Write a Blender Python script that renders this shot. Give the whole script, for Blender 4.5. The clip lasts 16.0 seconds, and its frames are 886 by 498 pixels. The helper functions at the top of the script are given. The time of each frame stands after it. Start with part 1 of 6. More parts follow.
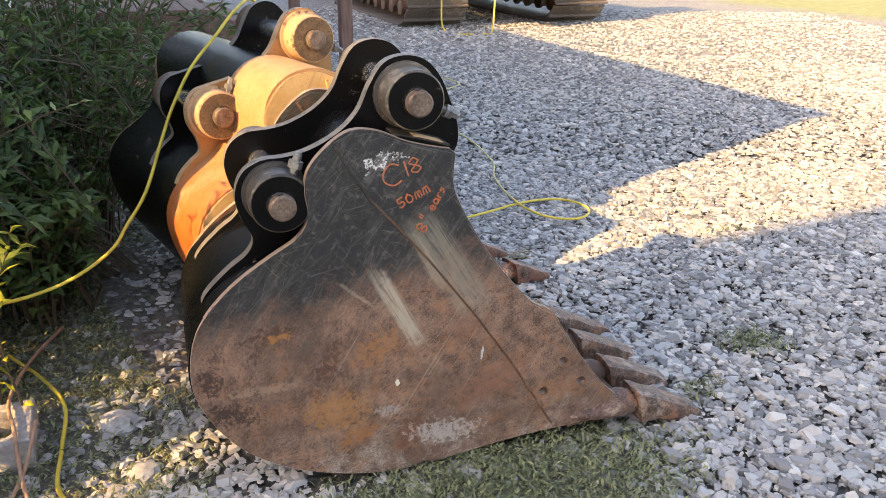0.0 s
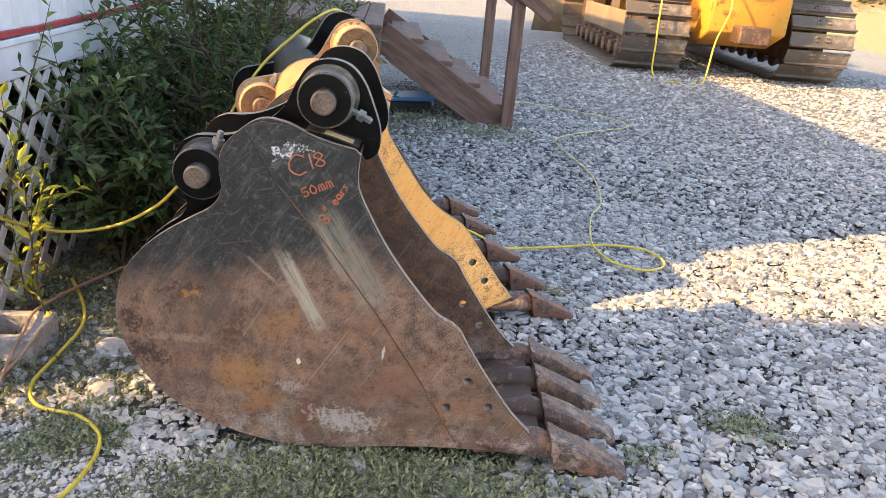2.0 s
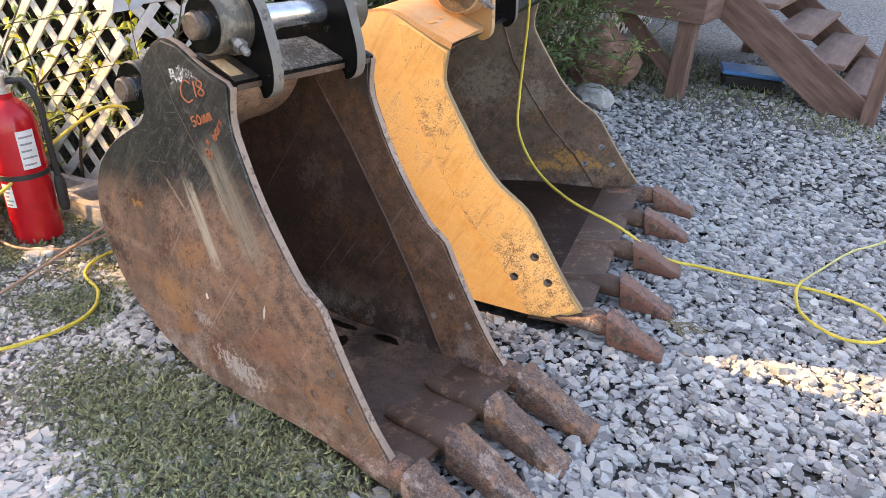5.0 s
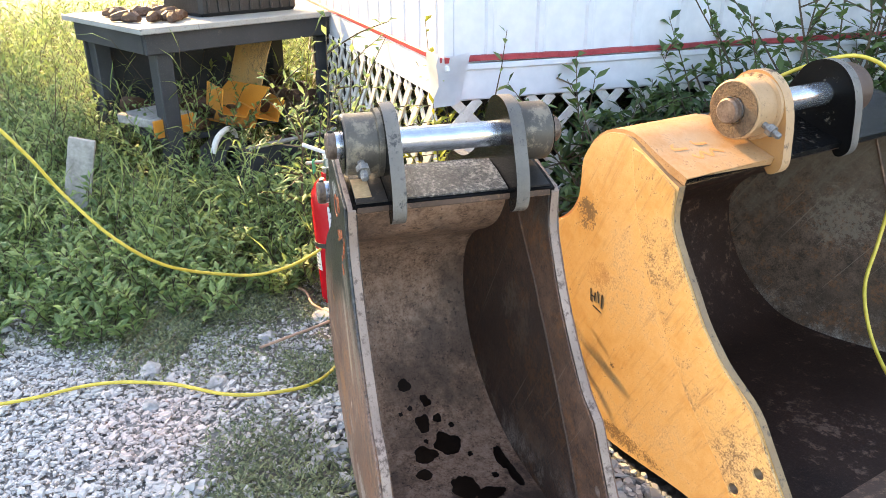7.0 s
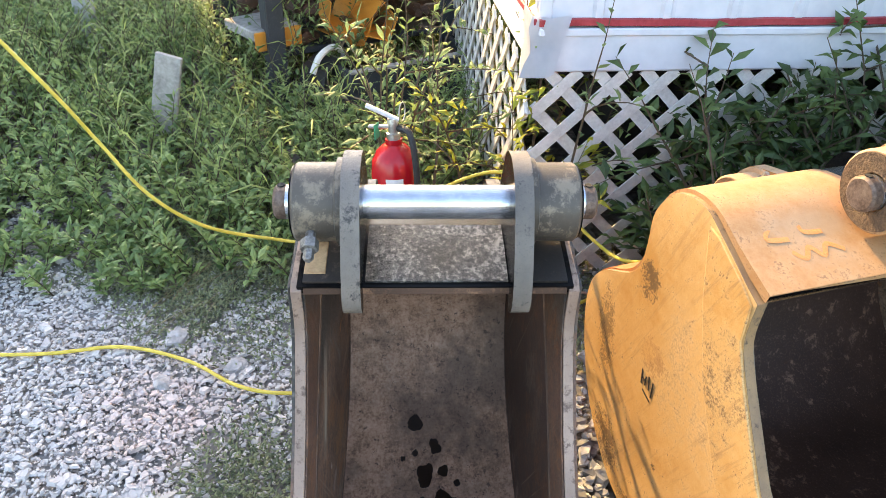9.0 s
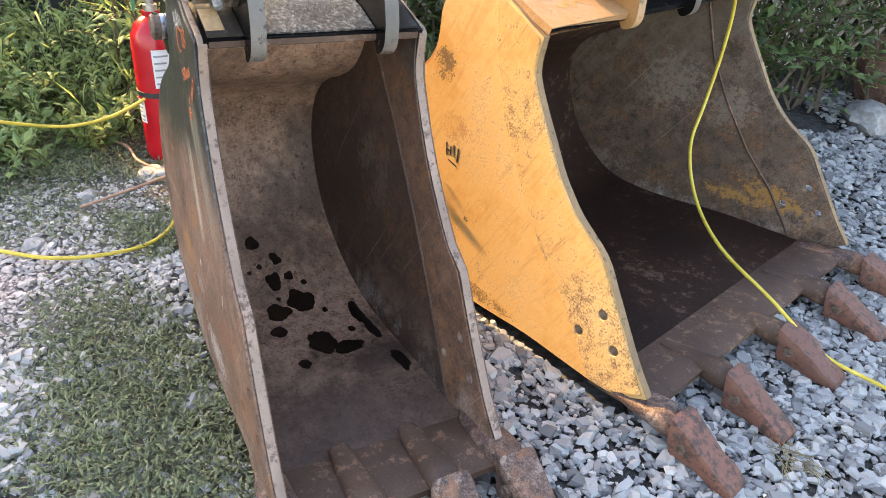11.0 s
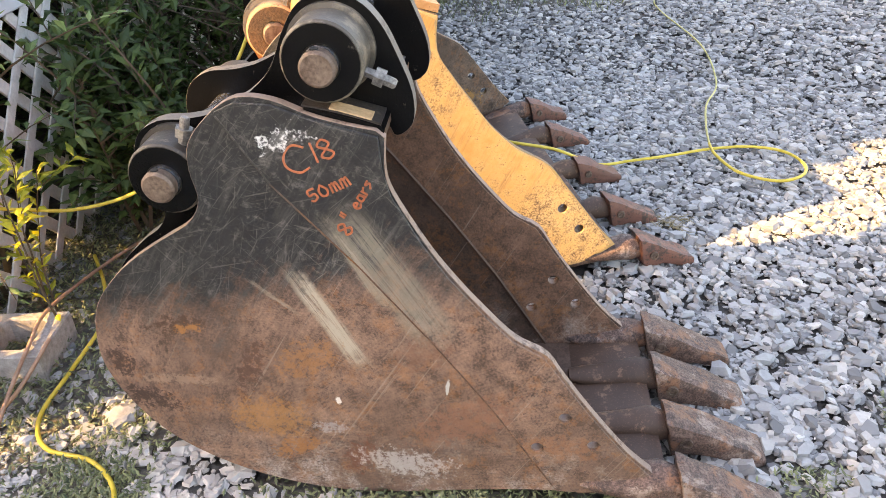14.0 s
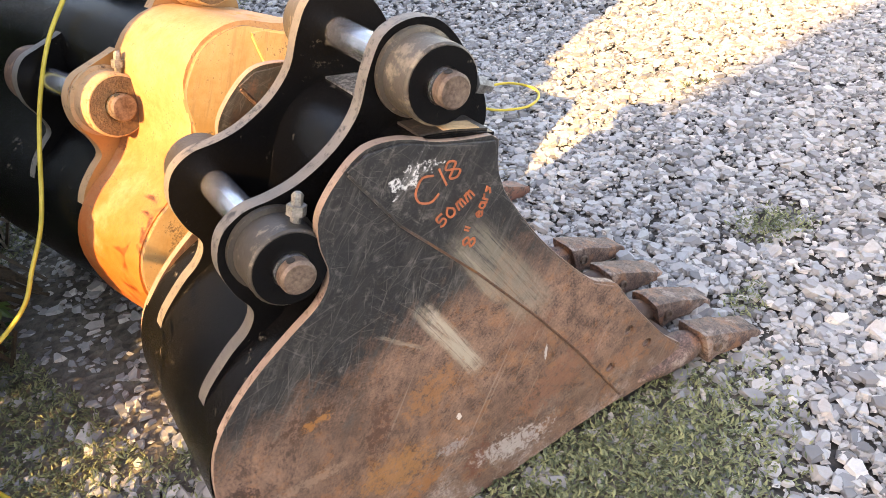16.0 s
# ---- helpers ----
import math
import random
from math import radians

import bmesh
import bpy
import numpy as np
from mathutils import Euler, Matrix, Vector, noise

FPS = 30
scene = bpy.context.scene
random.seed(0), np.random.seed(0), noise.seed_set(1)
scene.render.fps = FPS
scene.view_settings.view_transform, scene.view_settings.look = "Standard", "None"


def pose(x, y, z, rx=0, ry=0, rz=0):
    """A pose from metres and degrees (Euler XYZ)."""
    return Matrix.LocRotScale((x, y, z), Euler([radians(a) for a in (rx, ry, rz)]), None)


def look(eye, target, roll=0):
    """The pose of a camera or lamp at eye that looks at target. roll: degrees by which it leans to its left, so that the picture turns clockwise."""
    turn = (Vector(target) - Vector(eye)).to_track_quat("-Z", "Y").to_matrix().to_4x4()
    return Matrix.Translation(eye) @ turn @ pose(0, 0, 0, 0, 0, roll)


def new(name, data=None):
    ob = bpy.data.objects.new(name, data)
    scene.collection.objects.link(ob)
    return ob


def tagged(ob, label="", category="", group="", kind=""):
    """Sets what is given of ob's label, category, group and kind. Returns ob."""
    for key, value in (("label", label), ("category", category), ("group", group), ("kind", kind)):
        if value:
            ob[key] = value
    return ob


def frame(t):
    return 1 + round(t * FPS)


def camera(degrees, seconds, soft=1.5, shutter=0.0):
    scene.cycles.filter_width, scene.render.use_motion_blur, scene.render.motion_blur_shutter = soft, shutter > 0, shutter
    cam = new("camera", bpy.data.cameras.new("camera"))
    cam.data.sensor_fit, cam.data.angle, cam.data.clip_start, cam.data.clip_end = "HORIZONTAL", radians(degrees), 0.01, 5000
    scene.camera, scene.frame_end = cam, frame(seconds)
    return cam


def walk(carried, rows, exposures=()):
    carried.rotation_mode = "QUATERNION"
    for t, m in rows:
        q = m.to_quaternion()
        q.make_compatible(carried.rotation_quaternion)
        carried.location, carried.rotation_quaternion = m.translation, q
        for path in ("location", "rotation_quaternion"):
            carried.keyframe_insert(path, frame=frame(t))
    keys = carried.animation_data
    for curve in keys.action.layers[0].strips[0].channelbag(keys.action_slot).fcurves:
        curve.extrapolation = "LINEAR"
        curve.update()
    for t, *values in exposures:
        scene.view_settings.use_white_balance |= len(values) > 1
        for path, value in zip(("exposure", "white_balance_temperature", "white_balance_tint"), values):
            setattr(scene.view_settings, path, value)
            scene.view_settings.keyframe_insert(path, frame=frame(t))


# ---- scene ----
cam = camera(61.0, 16.0, 0.75)

PATH = [
    (0, (-0.02, 0.045, 1.231), (0.005, 1.886, 0.45), 0.8),
    (0.5, (0.233, 0.025, 1.236), (0.024, 1.876, 0.509), 3.5),
    (1, (0.556, 0.019, 1.223), (0.159, 1.854, 0.532), 5.5),
    (1.5, (0.669, 0.026, 1.232), (0.19, 1.838, 0.533), 5.4),
    (2, (0.71, 0.076, 1.23), (0.148, 1.853, 0.505), 5.1),
    (2.5, (0.737, 0.245, 1.226), (0.047, 1.961, 0.465), 4.4),
    (3, (0.865, 0.339, 1.233), (0.008, 1.962, 0.437), 3.8),
    (3.2, (0.963, 0.387, 1.233), (0.041, 1.968, 0.424), 3.8),
    (5.3, (1.51, 1.167, 1.226), (-0.002, 2.113, 0.32), 4.8),
    (5.5, (1.518, 1.239, 1.212), (-0.044, 2.097, 0.304), 4.8),
    (6, (1.534, 1.434, 1.23), (-0.141, 2.049, 0.326), 4.2),
    (6.5, (1.518, 1.704, 1.293), (-0.275, 1.958, 0.446), 1.4),
    (7, (1.397, 1.841, 1.315), (-0.439, 1.735, 0.527), -0.2),
    (7.5, (1.197, 1.961, 1.345), (-0.573, 1.712, 0.448), 2.4),
    (8, (0.895, 2.048, 1.45), (-0.76, 1.662, 0.395), 3.6),
    (8.5, (0.798, 2.065, 1.494), (-0.795, 1.567, 0.392), 1.6),
    (9, (0.857, 2.073, 1.484), (-0.758, 1.582, 0.411), 1.3),
    (9.5, (1.077, 2.005, 1.343), (-0.582, 1.701, 0.268), 3.5),
    (10, (1.293, 1.912, 1.279), (-0.393, 1.852, 0.204), 6.3),
    (10.2, (1.363, 1.907, 1.262), (-0.326, 1.933, 0.19), 7.2),
    (12.3, (1.285, 1.182, 1.248), (-0.098, 2.112, 0.143), 2.0),
    (12.5, (1.194, 1.09, 1.265), (-0.133, 2.098, 0.159), 1.2),
    (13, (1.015, 0.858, 1.259), (-0.161, 2.068, 0.186), -0.5),
    (13.5, (0.837, 0.719, 1.264), (-0.134, 2.109, 0.203), -1.6),
    (14, (0.541, 0.661, 1.253), (-0.179, 2.197, 0.193), -2.6),
    (14.5, (0.323, 0.574, 1.247), (-0.095, 2.204, 0.166), -3.4),
    (15, (0.099, 0.528, 1.25), (0.019, 2.172, 0.114), -4.8),
    (15.5, (-0.143, 0.584, 1.273), (-0.023, 2.209, 0.113), -6.9),
    (16, (-0.26, 0.562, 1.34), (0.02, 2.176, 0.192), -7.2),
]
walk(cam, [(t, look(eye, target, roll)) for t, eye, target, roll in PATH], [(0.0, 2.2, 7900, 17), (3.0, 2.34, 7650, 15), (5.5, 2.6, 8100, 20), (6.5, 2.73, 7700, 15), (7.5, 2.7, 7350, 12), (8.6, 2.72, 7350, 12), (9.5, 2.53, 7400, 14), (10.2, 2.76, 7600, 15), (12.5, 2.76, 8450, 17), (16.0, 2.66, 8600, 20)])

# ---- sky, sun ----
SUN_AZ, SUN_EL = math.atan2(-0.68, -0.73), radians(29.5)
world = bpy.data.worlds.new("sky")
scene.world = world
world.use_nodes = True
wn = world.node_tree.nodes
sky = wn.new("ShaderNodeTexSky")
sky.sky_type, sky.sun_disc = "NISHITA", False
sky.sun_elevation, sky.sun_rotation = SUN_EL, radians(-133)
sky.air_density, sky.dust_density = 1.0, 1.5
wn["Background"].inputs["Strength"].default_value = 0.15
world.node_tree.links.new(sky.outputs[0], wn["Background"].inputs["Color"])
sun_dir = Vector((math.cos(SUN_AZ) * math.cos(SUN_EL), math.sin(SUN_AZ) * math.cos(SUN_EL), math.sin(SUN_EL)))
sun_data = bpy.data.lights.new("sun", "SUN")
sun_data.energy, sun_data.angle, sun_data.color = 2.6, radians(0.5), (1.0, 0.70, 0.32)
sun = new("sun", sun_data)
sun.matrix_world = look(sun_dir * 30, (0, 0, 0))


# ---- node helpers ----
class Nodes:
    """A small builder for node materials."""

    def __init__(self, name, rough=0.7, metal=0.0):
        self.m = bpy.data.materials.new(name)
        self.m.use_nodes = True
        self.t = self.m.node_tree
        self.b = self.t.nodes["Principled BSDF"]
        self.b.inputs["Roughness"].default_value = rough
        self.b.inputs["Metallic"].default_value = metal
        self.co = self.t.nodes.new("ShaderNodeTexCoord").outputs["Object"]

    def node(self, kind, **kw):
        n = self.t.nodes.new(kind)
        for k, v in kw.items():
            if k in n.inputs:
                if isinstance(v, bpy.types.NodeSocket):
                    self.t.links.new(v, n.inputs[k])
                else:
                    n.inputs[k].default_value = v
        return n

    def link(self, a, b):
        self.t.links.new(a, b)

    def mapped(self, scale=(1, 1, 1), rot=(0, 0, 0), loc=(0, 0, 0)):
        return self.node("ShaderNodeMapping", Vector=self.co, Scale=scale, Rotation=rot, Location=loc).outputs[0]

    def noise(self, scale, detail=5, rough=0.6, vec=None, distortion=0.0):
        return self.node("ShaderNodeTexNoise", Vector=vec or self.co, Scale=scale, Detail=detail, Roughness=rough, Distortion=distortion).outputs["Fac"]

    def voronoi(self, scale, out="Distance", vec=None):
        return self.node("ShaderNodeTexVoronoi", Vector=vec or self.co, Scale=scale).outputs[out]

    def ramp(self, fac, stops, smooth=False):
        n = self.t.nodes.new("ShaderNodeValToRGB")
        self.link(fac, n.inputs[0])
        r = n.color_ramp
        if smooth:
            r.interpolation = "EASE"
        while len(r.elements) < len(stops):
            r.elements.new(0.5)
        for e, (p, c) in zip(r.elements, stops):
            e.position = p
            e.color = (c, c, c, 1) if isinstance(c, (int, float)) else (*c, 1)
        return n.outputs[0]

    def math(self, op, a, b=0.0, clamp=False):
        n = self.t.nodes.new("ShaderNodeMath")
        n.operation, n.use_clamp = op, clamp
        for i, v in enumerate((a, b)):
            if isinstance(v, bpy.types.NodeSocket):
                self.link(v, n.inputs[i])
            else:
                n.inputs[i].default_value = v
        return n.outputs[0]

    def mix(self, fac, a, b, mode="MIX"):
        n = self.t.nodes.new("ShaderNodeMix")
        n.data_type, n.blend_type = "RGBA", mode
        for i, v in ((0, fac), (6, a), (7, b)):
            if isinstance(v, bpy.types.NodeSocket):
                self.link(v, n.inputs[i])
            else:
                n.inputs[i].default_value = v if isinstance(v, (int, float)) else (*v, 1)
        return n.outputs[2]

    def axis(self, which, vec=None):
        return self.node("ShaderNodeSeparateXYZ", Vector=vec or self.co).outputs["XYZ".index(which)]

    def done(self, color, bump=None, strength=0.4, distance=0.01, rough=None, metal=None):
        if isinstance(color, bpy.types.NodeSocket):
            self.link(color, self.b.inputs["Base Color"])
        else:
            self.b.inputs["Base Color"].default_value = (*color, 1)
        if bump is not None:
            n = self.node("ShaderNodeBump", Height=bump, Strength=strength, Distance=distance)
            self.link(n.outputs[0], self.b.inputs["Normal"])
        if rough is not None:
            self.link(rough, self.b.inputs["Roughness"])
        if metal is not None:
            self.link(metal, self.b.inputs["Metallic"])
        return self.m


def speckled(name, dark, light, scale=30, rough=0.7, metal=0.0, bump=0.3, fine=4.0):
    """A worn surface: two scales of noise between two colours."""
    k = Nodes(name, rough, metal)
    a, b = k.noise(scale), k.noise(scale * fine, 3)
    f = k.math("ADD", k.math("MULTIPLY", a, 0.65), k.math("MULTIPLY", b, 0.35))
    return k.done(k.ramp(f, [(0.36, dark), (0.66, light)]), b, bump, 0.004)


# ---- geometry helpers ----
def part(name, bm, material, parent=None, label="", smooth=35, edge=None):
    """One mesh object out of a bmesh, under a thing or a part of a thing."""
    mesh = bpy.data.meshes.new(name)
    bmesh.ops.recalc_face_normals(bm, faces=bm.faces[:])
    bm.to_mesh(mesh)
    bm.free()
    mesh.materials.append(material)
    if edge:
        mesh.materials.append(edge)
    if smooth:
        mesh.shade_smooth()
        mesh.set_sharp_from_angle(angle=radians(smooth))
    ob = new(name, mesh)
    if parent:
        ob.parent = parent
    if label:
        tagged(ob, label)
    return ob


def thing(name, at=(0, 0, 0), turn=0.0, label="", category="", group=""):
    e = new(name)
    e.empty_display_size = 0.1
    e.matrix_world = pose(*at, 0, 0, turn)
    return tagged(e, label, category, group)


def curve_through(pts, n=5, closed=True):
    """A smooth line through the given points."""
    p = [Vector(q) for q in pts]
    out, m = [], len(p)
    for i in range(m if closed else m - 1):
        if closed:
            a, b, c, d = p[i - 1], p[i], p[(i + 1) % m], p[(i + 2) % m]
        else:
            a, b, c, d = p[max(i - 1, 0)], p[i], p[i + 1], p[min(i + 2, m - 1)]
        for k in range(n):
            t = k / n
            out.append(0.5 * (2 * b + (c - a) * t + (2 * a - 5 * b + 4 * c - d) * t * t + (3 * b - a - 3 * c + d) * t ** 3))
    if not closed:
        out.append(p[-1])
    return out


def circle(cx, cz, r, n=14):
    return [(cx + r * math.cos(2 * math.pi * i / n), cz + r * math.sin(2 * math.pi * i / n)) for i in range(n)]


def plate(outline, y0, y1, holes=(), bevel=0.002, rim=False):
    """A plate of an outline in x and z, from y0 to y1, with holes through it."""
    bm = bmesh.new()
    edges = []
    for loop in (outline, *holes):
        vs = [bm.verts.new((q[0], y0, q[1])) for q in loop]
        edges += [bm.edges.new((vs[i - 1], vs[i])) for i in range(len(vs))]
    bmesh.ops.triangle_fill(bm, use_beauty=True, edges=edges)
    got = bmesh.ops.extrude_face_region(bm, geom=bm.faces[:])
    bmesh.ops.translate(bm, vec=(0, y1 - y0, 0), verts=[v for v in got["geom"] if isinstance(v, bmesh.types.BMVert)])
    bmesh.ops.recalc_face_normals(bm, faces=bm.faces[:])
    if bevel:
        bmesh.ops.bevel(bm, geom=[e for e in bm.edges if len(e.link_faces) == 2 and e.calc_face_angle(0) > 1.0], offset=bevel, segments=1, affect="EDGES", clamp_overlap=True)
    bm.normal_update()
    if rim:
        for f in bm.faces:
            f.material_index = 1 if abs(f.normal.y) < 0.8 else 0
    return bm


def box(x0, x1, y0, y1, z0, z1, bevel=0.004, bm=None, m=None):
    bm = bm or bmesh.new()
    got = bmesh.ops.create_cube(bm, size=1)["verts"]
    for v in got:
        v.co = Vector((x0 + (v.co.x + 0.5) * (x1 - x0), y0 + (v.co.y + 0.5) * (y1 - y0), z0 + (v.co.z + 0.5) * (z1 - z0)))
        if m:
            v.co = m @ v.co
    if bevel:
        bmesh.ops.bevel(bm, geom=list({e for v in got for e in v.link_edges}), offset=bevel, segments=1, affect="EDGES", clamp_overlap=True)
    return bm


def ring(bm, pts):
    return [bm.verts.new(p) for p in pts]


def skin(bm, rings, caps=True):
    for a, b in zip(rings, rings[1:]):
        n = len(a)
        for i in range(n):
            bm.faces.new((a[i - 1], a[i], b[i], b[i - 1]))
    if caps:
        bm.faces.new(rings[0][::-1])
        bm.faces.new(rings[-1])


def lathe(bm, at, axis, profile, n=24):
    """A turned body: profile rows of (distance along the axis, radius)."""
    axis = Vector(axis).normalized()
    side = axis.orthogonal().normalized()
    other = axis.cross(side)
    rows = []
    for d, r in profile:
        c = Vector(at) + axis * d
        rows.append(ring(bm, [c + (side * math.cos(2 * math.pi * i / n) + other * math.sin(2 * math.pi * i / n)) * r for i in range(n)]))
    skin(bm, rows)
    return bm


def tube(bm, pts, r, n=8, ends=None):
    """A round cord or bar along points; r is one radius or one for each point."""
    pts = [Vector(p) for p in pts]
    rows = []
    side = None
    for i, p in enumerate(pts):
        d = (pts[min(i + 1, len(pts) - 1)] - pts[max(i - 1, 0)]).normalized()
        side = (d.orthogonal() if side is None else side - d * side.dot(d)).normalized()
        o = d.cross(side)
        rr = r[i] if isinstance(r, (list, tuple)) else r
        rows.append(ring(bm, [p + (side * math.cos(2 * math.pi * k / n) + o * math.sin(2 * math.pi * k / n)) * rr for k in range(n)]))
    skin(bm, rows)
    return bm


def loft(bm, rows, k=0.28):
    """A body along x: rows of (x, middle y, middle z, width, height), with chamfered corners."""
    out = []
    for x, y, z, w, h in rows:
        c = k * min(w, h)
        a, b = w / 2, h / 2
        out.append(ring(bm, [(x, y + q, z + s) for q, s in ((-a, -b + c), (-a, b - c), (-a + c, b), (a - c, b), (a, b - c), (a, -b + c), (a - c, -b), (-a + c, -b))]))
    skin(bm, out)
    return bm


# ---- materials ----
def bucket_side(name, seed, paint_dark, paint_light, rust_dark, rust_light, level, streaks=(), flecks=False, spots=0.9, patches=()):
    """Paint on the upper part of a worn steel plate, bare rusty steel below, with scratches."""
    k = Nodes(name, 0.55, 0.0)
    z, x = k.axis("Z"), k.axis("X")
    off = k.mapped(loc=(seed, seed * 0.7, seed * 0.3))
    big, mid, fine = k.noise(3.5, 6, 0.65, off), k.noise(24, 8, 0.75, off), k.noise(190, 4, 0.7, off)

    def scratch(angle, along, across, seed2, lo, hi):
        v = k.node("ShaderNodeVectorRotate", Vector=off, Axis=(0, 1, 0), Angle=radians(angle)).outputs[0]
        v = k.node("ShaderNodeMapping", Vector=v, Scale=(along, 3, across), Location=(seed2, seed2, seed2)).outputs[0]
        return k.ramp(k.noise(1.0, 3, 0.6, v, 0.5), [(lo, 0.0), (hi, 1.0)])

    smear = k.noise(1.0, 5, 0.7, k.node("ShaderNodeMapping", Vector=k.node("ShaderNodeVectorRotate", Vector=off, Axis=(0, 1, 0), Angle=radians(58)).outputs[0], Scale=(5, 3, 45)).outputs[0])
    edge = k.math("ADD", k.math("SUBTRACT", z, level), k.math("MULTIPLY", k.math("SUBTRACT", big, 0.5), 0.5))
    edge = k.math("ADD", edge, k.math("MULTIPLY", k.math("SUBTRACT", smear, 0.5), 0.3))
    edge = k.math("ADD", edge, k.math("MULTIPLY", k.math("SUBTRACT", mid, 0.5), 0.35))
    edge = k.math("ADD", edge, k.math("MULTIPLY", k.math("SUBTRACT", x, 0.35), -0.22))
    painted = k.ramp(edge, [(0.0, 0.0), (0.14, 1.0)])
    grain = k.math("ADD", k.math("MULTIPLY", mid, 0.6), k.math("MULTIPLY", fine, 0.4))
    rust = k.ramp(grain, [(0.40, rust_dark), (0.5, rust_light), (0.60, [min(1, c * 1.6) for c in rust_light])])
    rust = k.mix(k.ramp(big, [(0.42, 0.0), (0.6, 0.6)]), rust, [c * 0.5 for c in rust_light])
    spot = k.noise(11, 8, 0.8, off)
    rust = k.mix(k.math("MULTIPLY", k.ramp(spot, [(0.515, 0.0), (0.56, 1.0)]), k.ramp(k.noise(60, 4, 0.7, off), [(0.42, 0.0), (0.56, spots)])), rust, (0.33, 0.125, 0.03))
    rust = k.mix(k.ramp(k.noise(26, 7, 0.8, k.mapped(loc=(3 + seed, 5, 1))), [(0.58, 0.0), (0.62, 0.6)]), rust, (0.035, 0.018, 0.013))
    pale = k.math("MULTIPLY", k.ramp(k.noise(8, 8, 0.8, k.mapped(loc=(9, 1, 4))), [(0.5, 0.0), (0.62, 0.8)]), k.ramp(z, [(0.02, 1.0), (0.2, 0.0)]))
    rust = k.mix(k.math("MULTIPLY", pale, k.ramp(fine, [(0.4, 0.3), (0.6, 1.0)])), rust, (0.5, 0.44, 0.40))
    paint = k.ramp(grain, [(0.36, paint_dark), (0.68, paint_light)])
    paint = k.mix(k.ramp(smear, [(0.52, 0.0), (0.72, 0.34)]), paint, (0.19, 0.175, 0.15))
    scuff = k.math("MULTIPLY", k.ramp(k.noise(46, 7, 0.8, k.mapped(loc=(2 + seed, 8, 3))), [(0.53, 0.0), (0.67, 0.6)]), k.ramp(big, [(0.4, 0.25), (0.6, 1.0)]))
    paint = k.mix(scuff, paint, (0.20, 0.185, 0.16))
    for angle, s2, along, across in ((58, 1.0, 9, 230), (38, 2.0, 7, 200), (-20, 3.0, 12, 260), (75, 4.0, 10, 280), (12, 5.0, 8, 260), (-50, 6.0, 12, 300), (50, 8.0, 4, 150)):
        paint = k.mix(k.math("MULTIPLY", scratch(angle, along, across, s2, 0.62, 0.70), 0.2), paint, (0.30, 0.28, 0.24))
    rust = k.mix(k.math("MULTIPLY", scratch(58, 2.5, 150, 7.0, 0.64, 0.7), 0.3), rust, (0.4, 0.32, 0.26))
    col = k.mix(painted, rust, paint)
    for sx, sz, length, width, lean, tone, amount in streaks:
        # a scraped strip: long along its lean, with a torn outline
        v = k.mapped((1, 1, 1), (0, 0, 0), (-sx, 0, -sz))
        v = k.node("ShaderNodeVectorRotate", Vector=v, Axis=(0, 1, 0), Angle=radians(lean)).outputs[0]
        fx = k.math("ABSOLUTE", k.math("ADD", k.axis("X", v), k.math("MULTIPLY", k.math("SUBTRACT", mid, 0.5), 0.02)))
        fz = k.math("ABSOLUTE", k.math("ADD", k.axis("Z", v), k.math("MULTIPLY", k.math("SUBTRACT", mid, 0.5), 0.12)))
        inside = k.math("MULTIPLY", k.ramp(k.math("DIVIDE", fx, width), [(0.5, 1.0), (1.0, 0.0)]), k.ramp(k.math("DIVIDE", fz, length), [(0.6, 1.0), (1.0, 0.0)]))
        drag = k.noise(1.0, 5, 0.7, k.node("ShaderNodeMapping", Vector=v, Scale=(150, 3, 7)).outputs[0])
        inside = k.math("MULTIPLY", inside, k.ramp(drag, [(0.38, 0.15), (0.52, 1.0)]))
        col = k.mix(k.math("MULTIPLY", inside, amount), col, tone)
    for px, pz, rx, rz, lean, tone, amount in patches:
        # a torn cluster of pits, rust or crust round one place
        v = k.mapped((1, 1, 1), (0, 0, 0), (-px, 0, -pz))
        v = k.node("ShaderNodeVectorRotate", Vector=v, Axis=(0, 1, 0), Angle=radians(lean)).outputs[0]
        dx, dz = k.math("DIVIDE", k.axis("X", v), rx), k.math("DIVIDE", k.axis("Z", v), rz)
        reach = k.math("ADD", k.math("MULTIPLY", dx, dx), k.math("MULTIPLY", dz, dz))
        torn = k.math("SUBTRACT", k.noise(62, 9, 0.82, k.mapped(loc=(px * 7, 3, pz * 5))), k.math("MULTIPLY", reach, 0.15))
        col = k.mix(k.ramp(torn, [(0.43 if max(rx, rz) > 0.03 else 0.36, 0.0), (0.475 if max(rx, rz) > 0.03 else 0.40, amount)]), col, tone)
    if flecks:
        v = k.mapped((1, 1, 1), (0, 0, 0), (-0.345, 0, -0.797))
        v = k.node("ShaderNodeVectorRotate", Vector=v, Axis=(0, 1, 0), Angle=radians(24)).outputs[0]
        reach = k.math("MAXIMUM", k.math("DIVIDE", k.math("ABSOLUTE", k.axis("X", v)), 0.055), k.math("DIVIDE", k.math("ABSOLUTE", k.axis("Z", v)), 0.022))
        torn = k.math("ADD", k.math("MULTIPLY", reach, -0.22), k.noise(55, 6, 0.75, off))
        col = k.mix(k.math("MULTIPLY", k.ramp(torn, [(0.37, 0.0), (0.43, 0.85)]), k.ramp(k.noise(95, 5, 0.75, off), [(0.46, 0.1), (0.54, 1.0)])), col, (0.72, 0.72, 0.70))
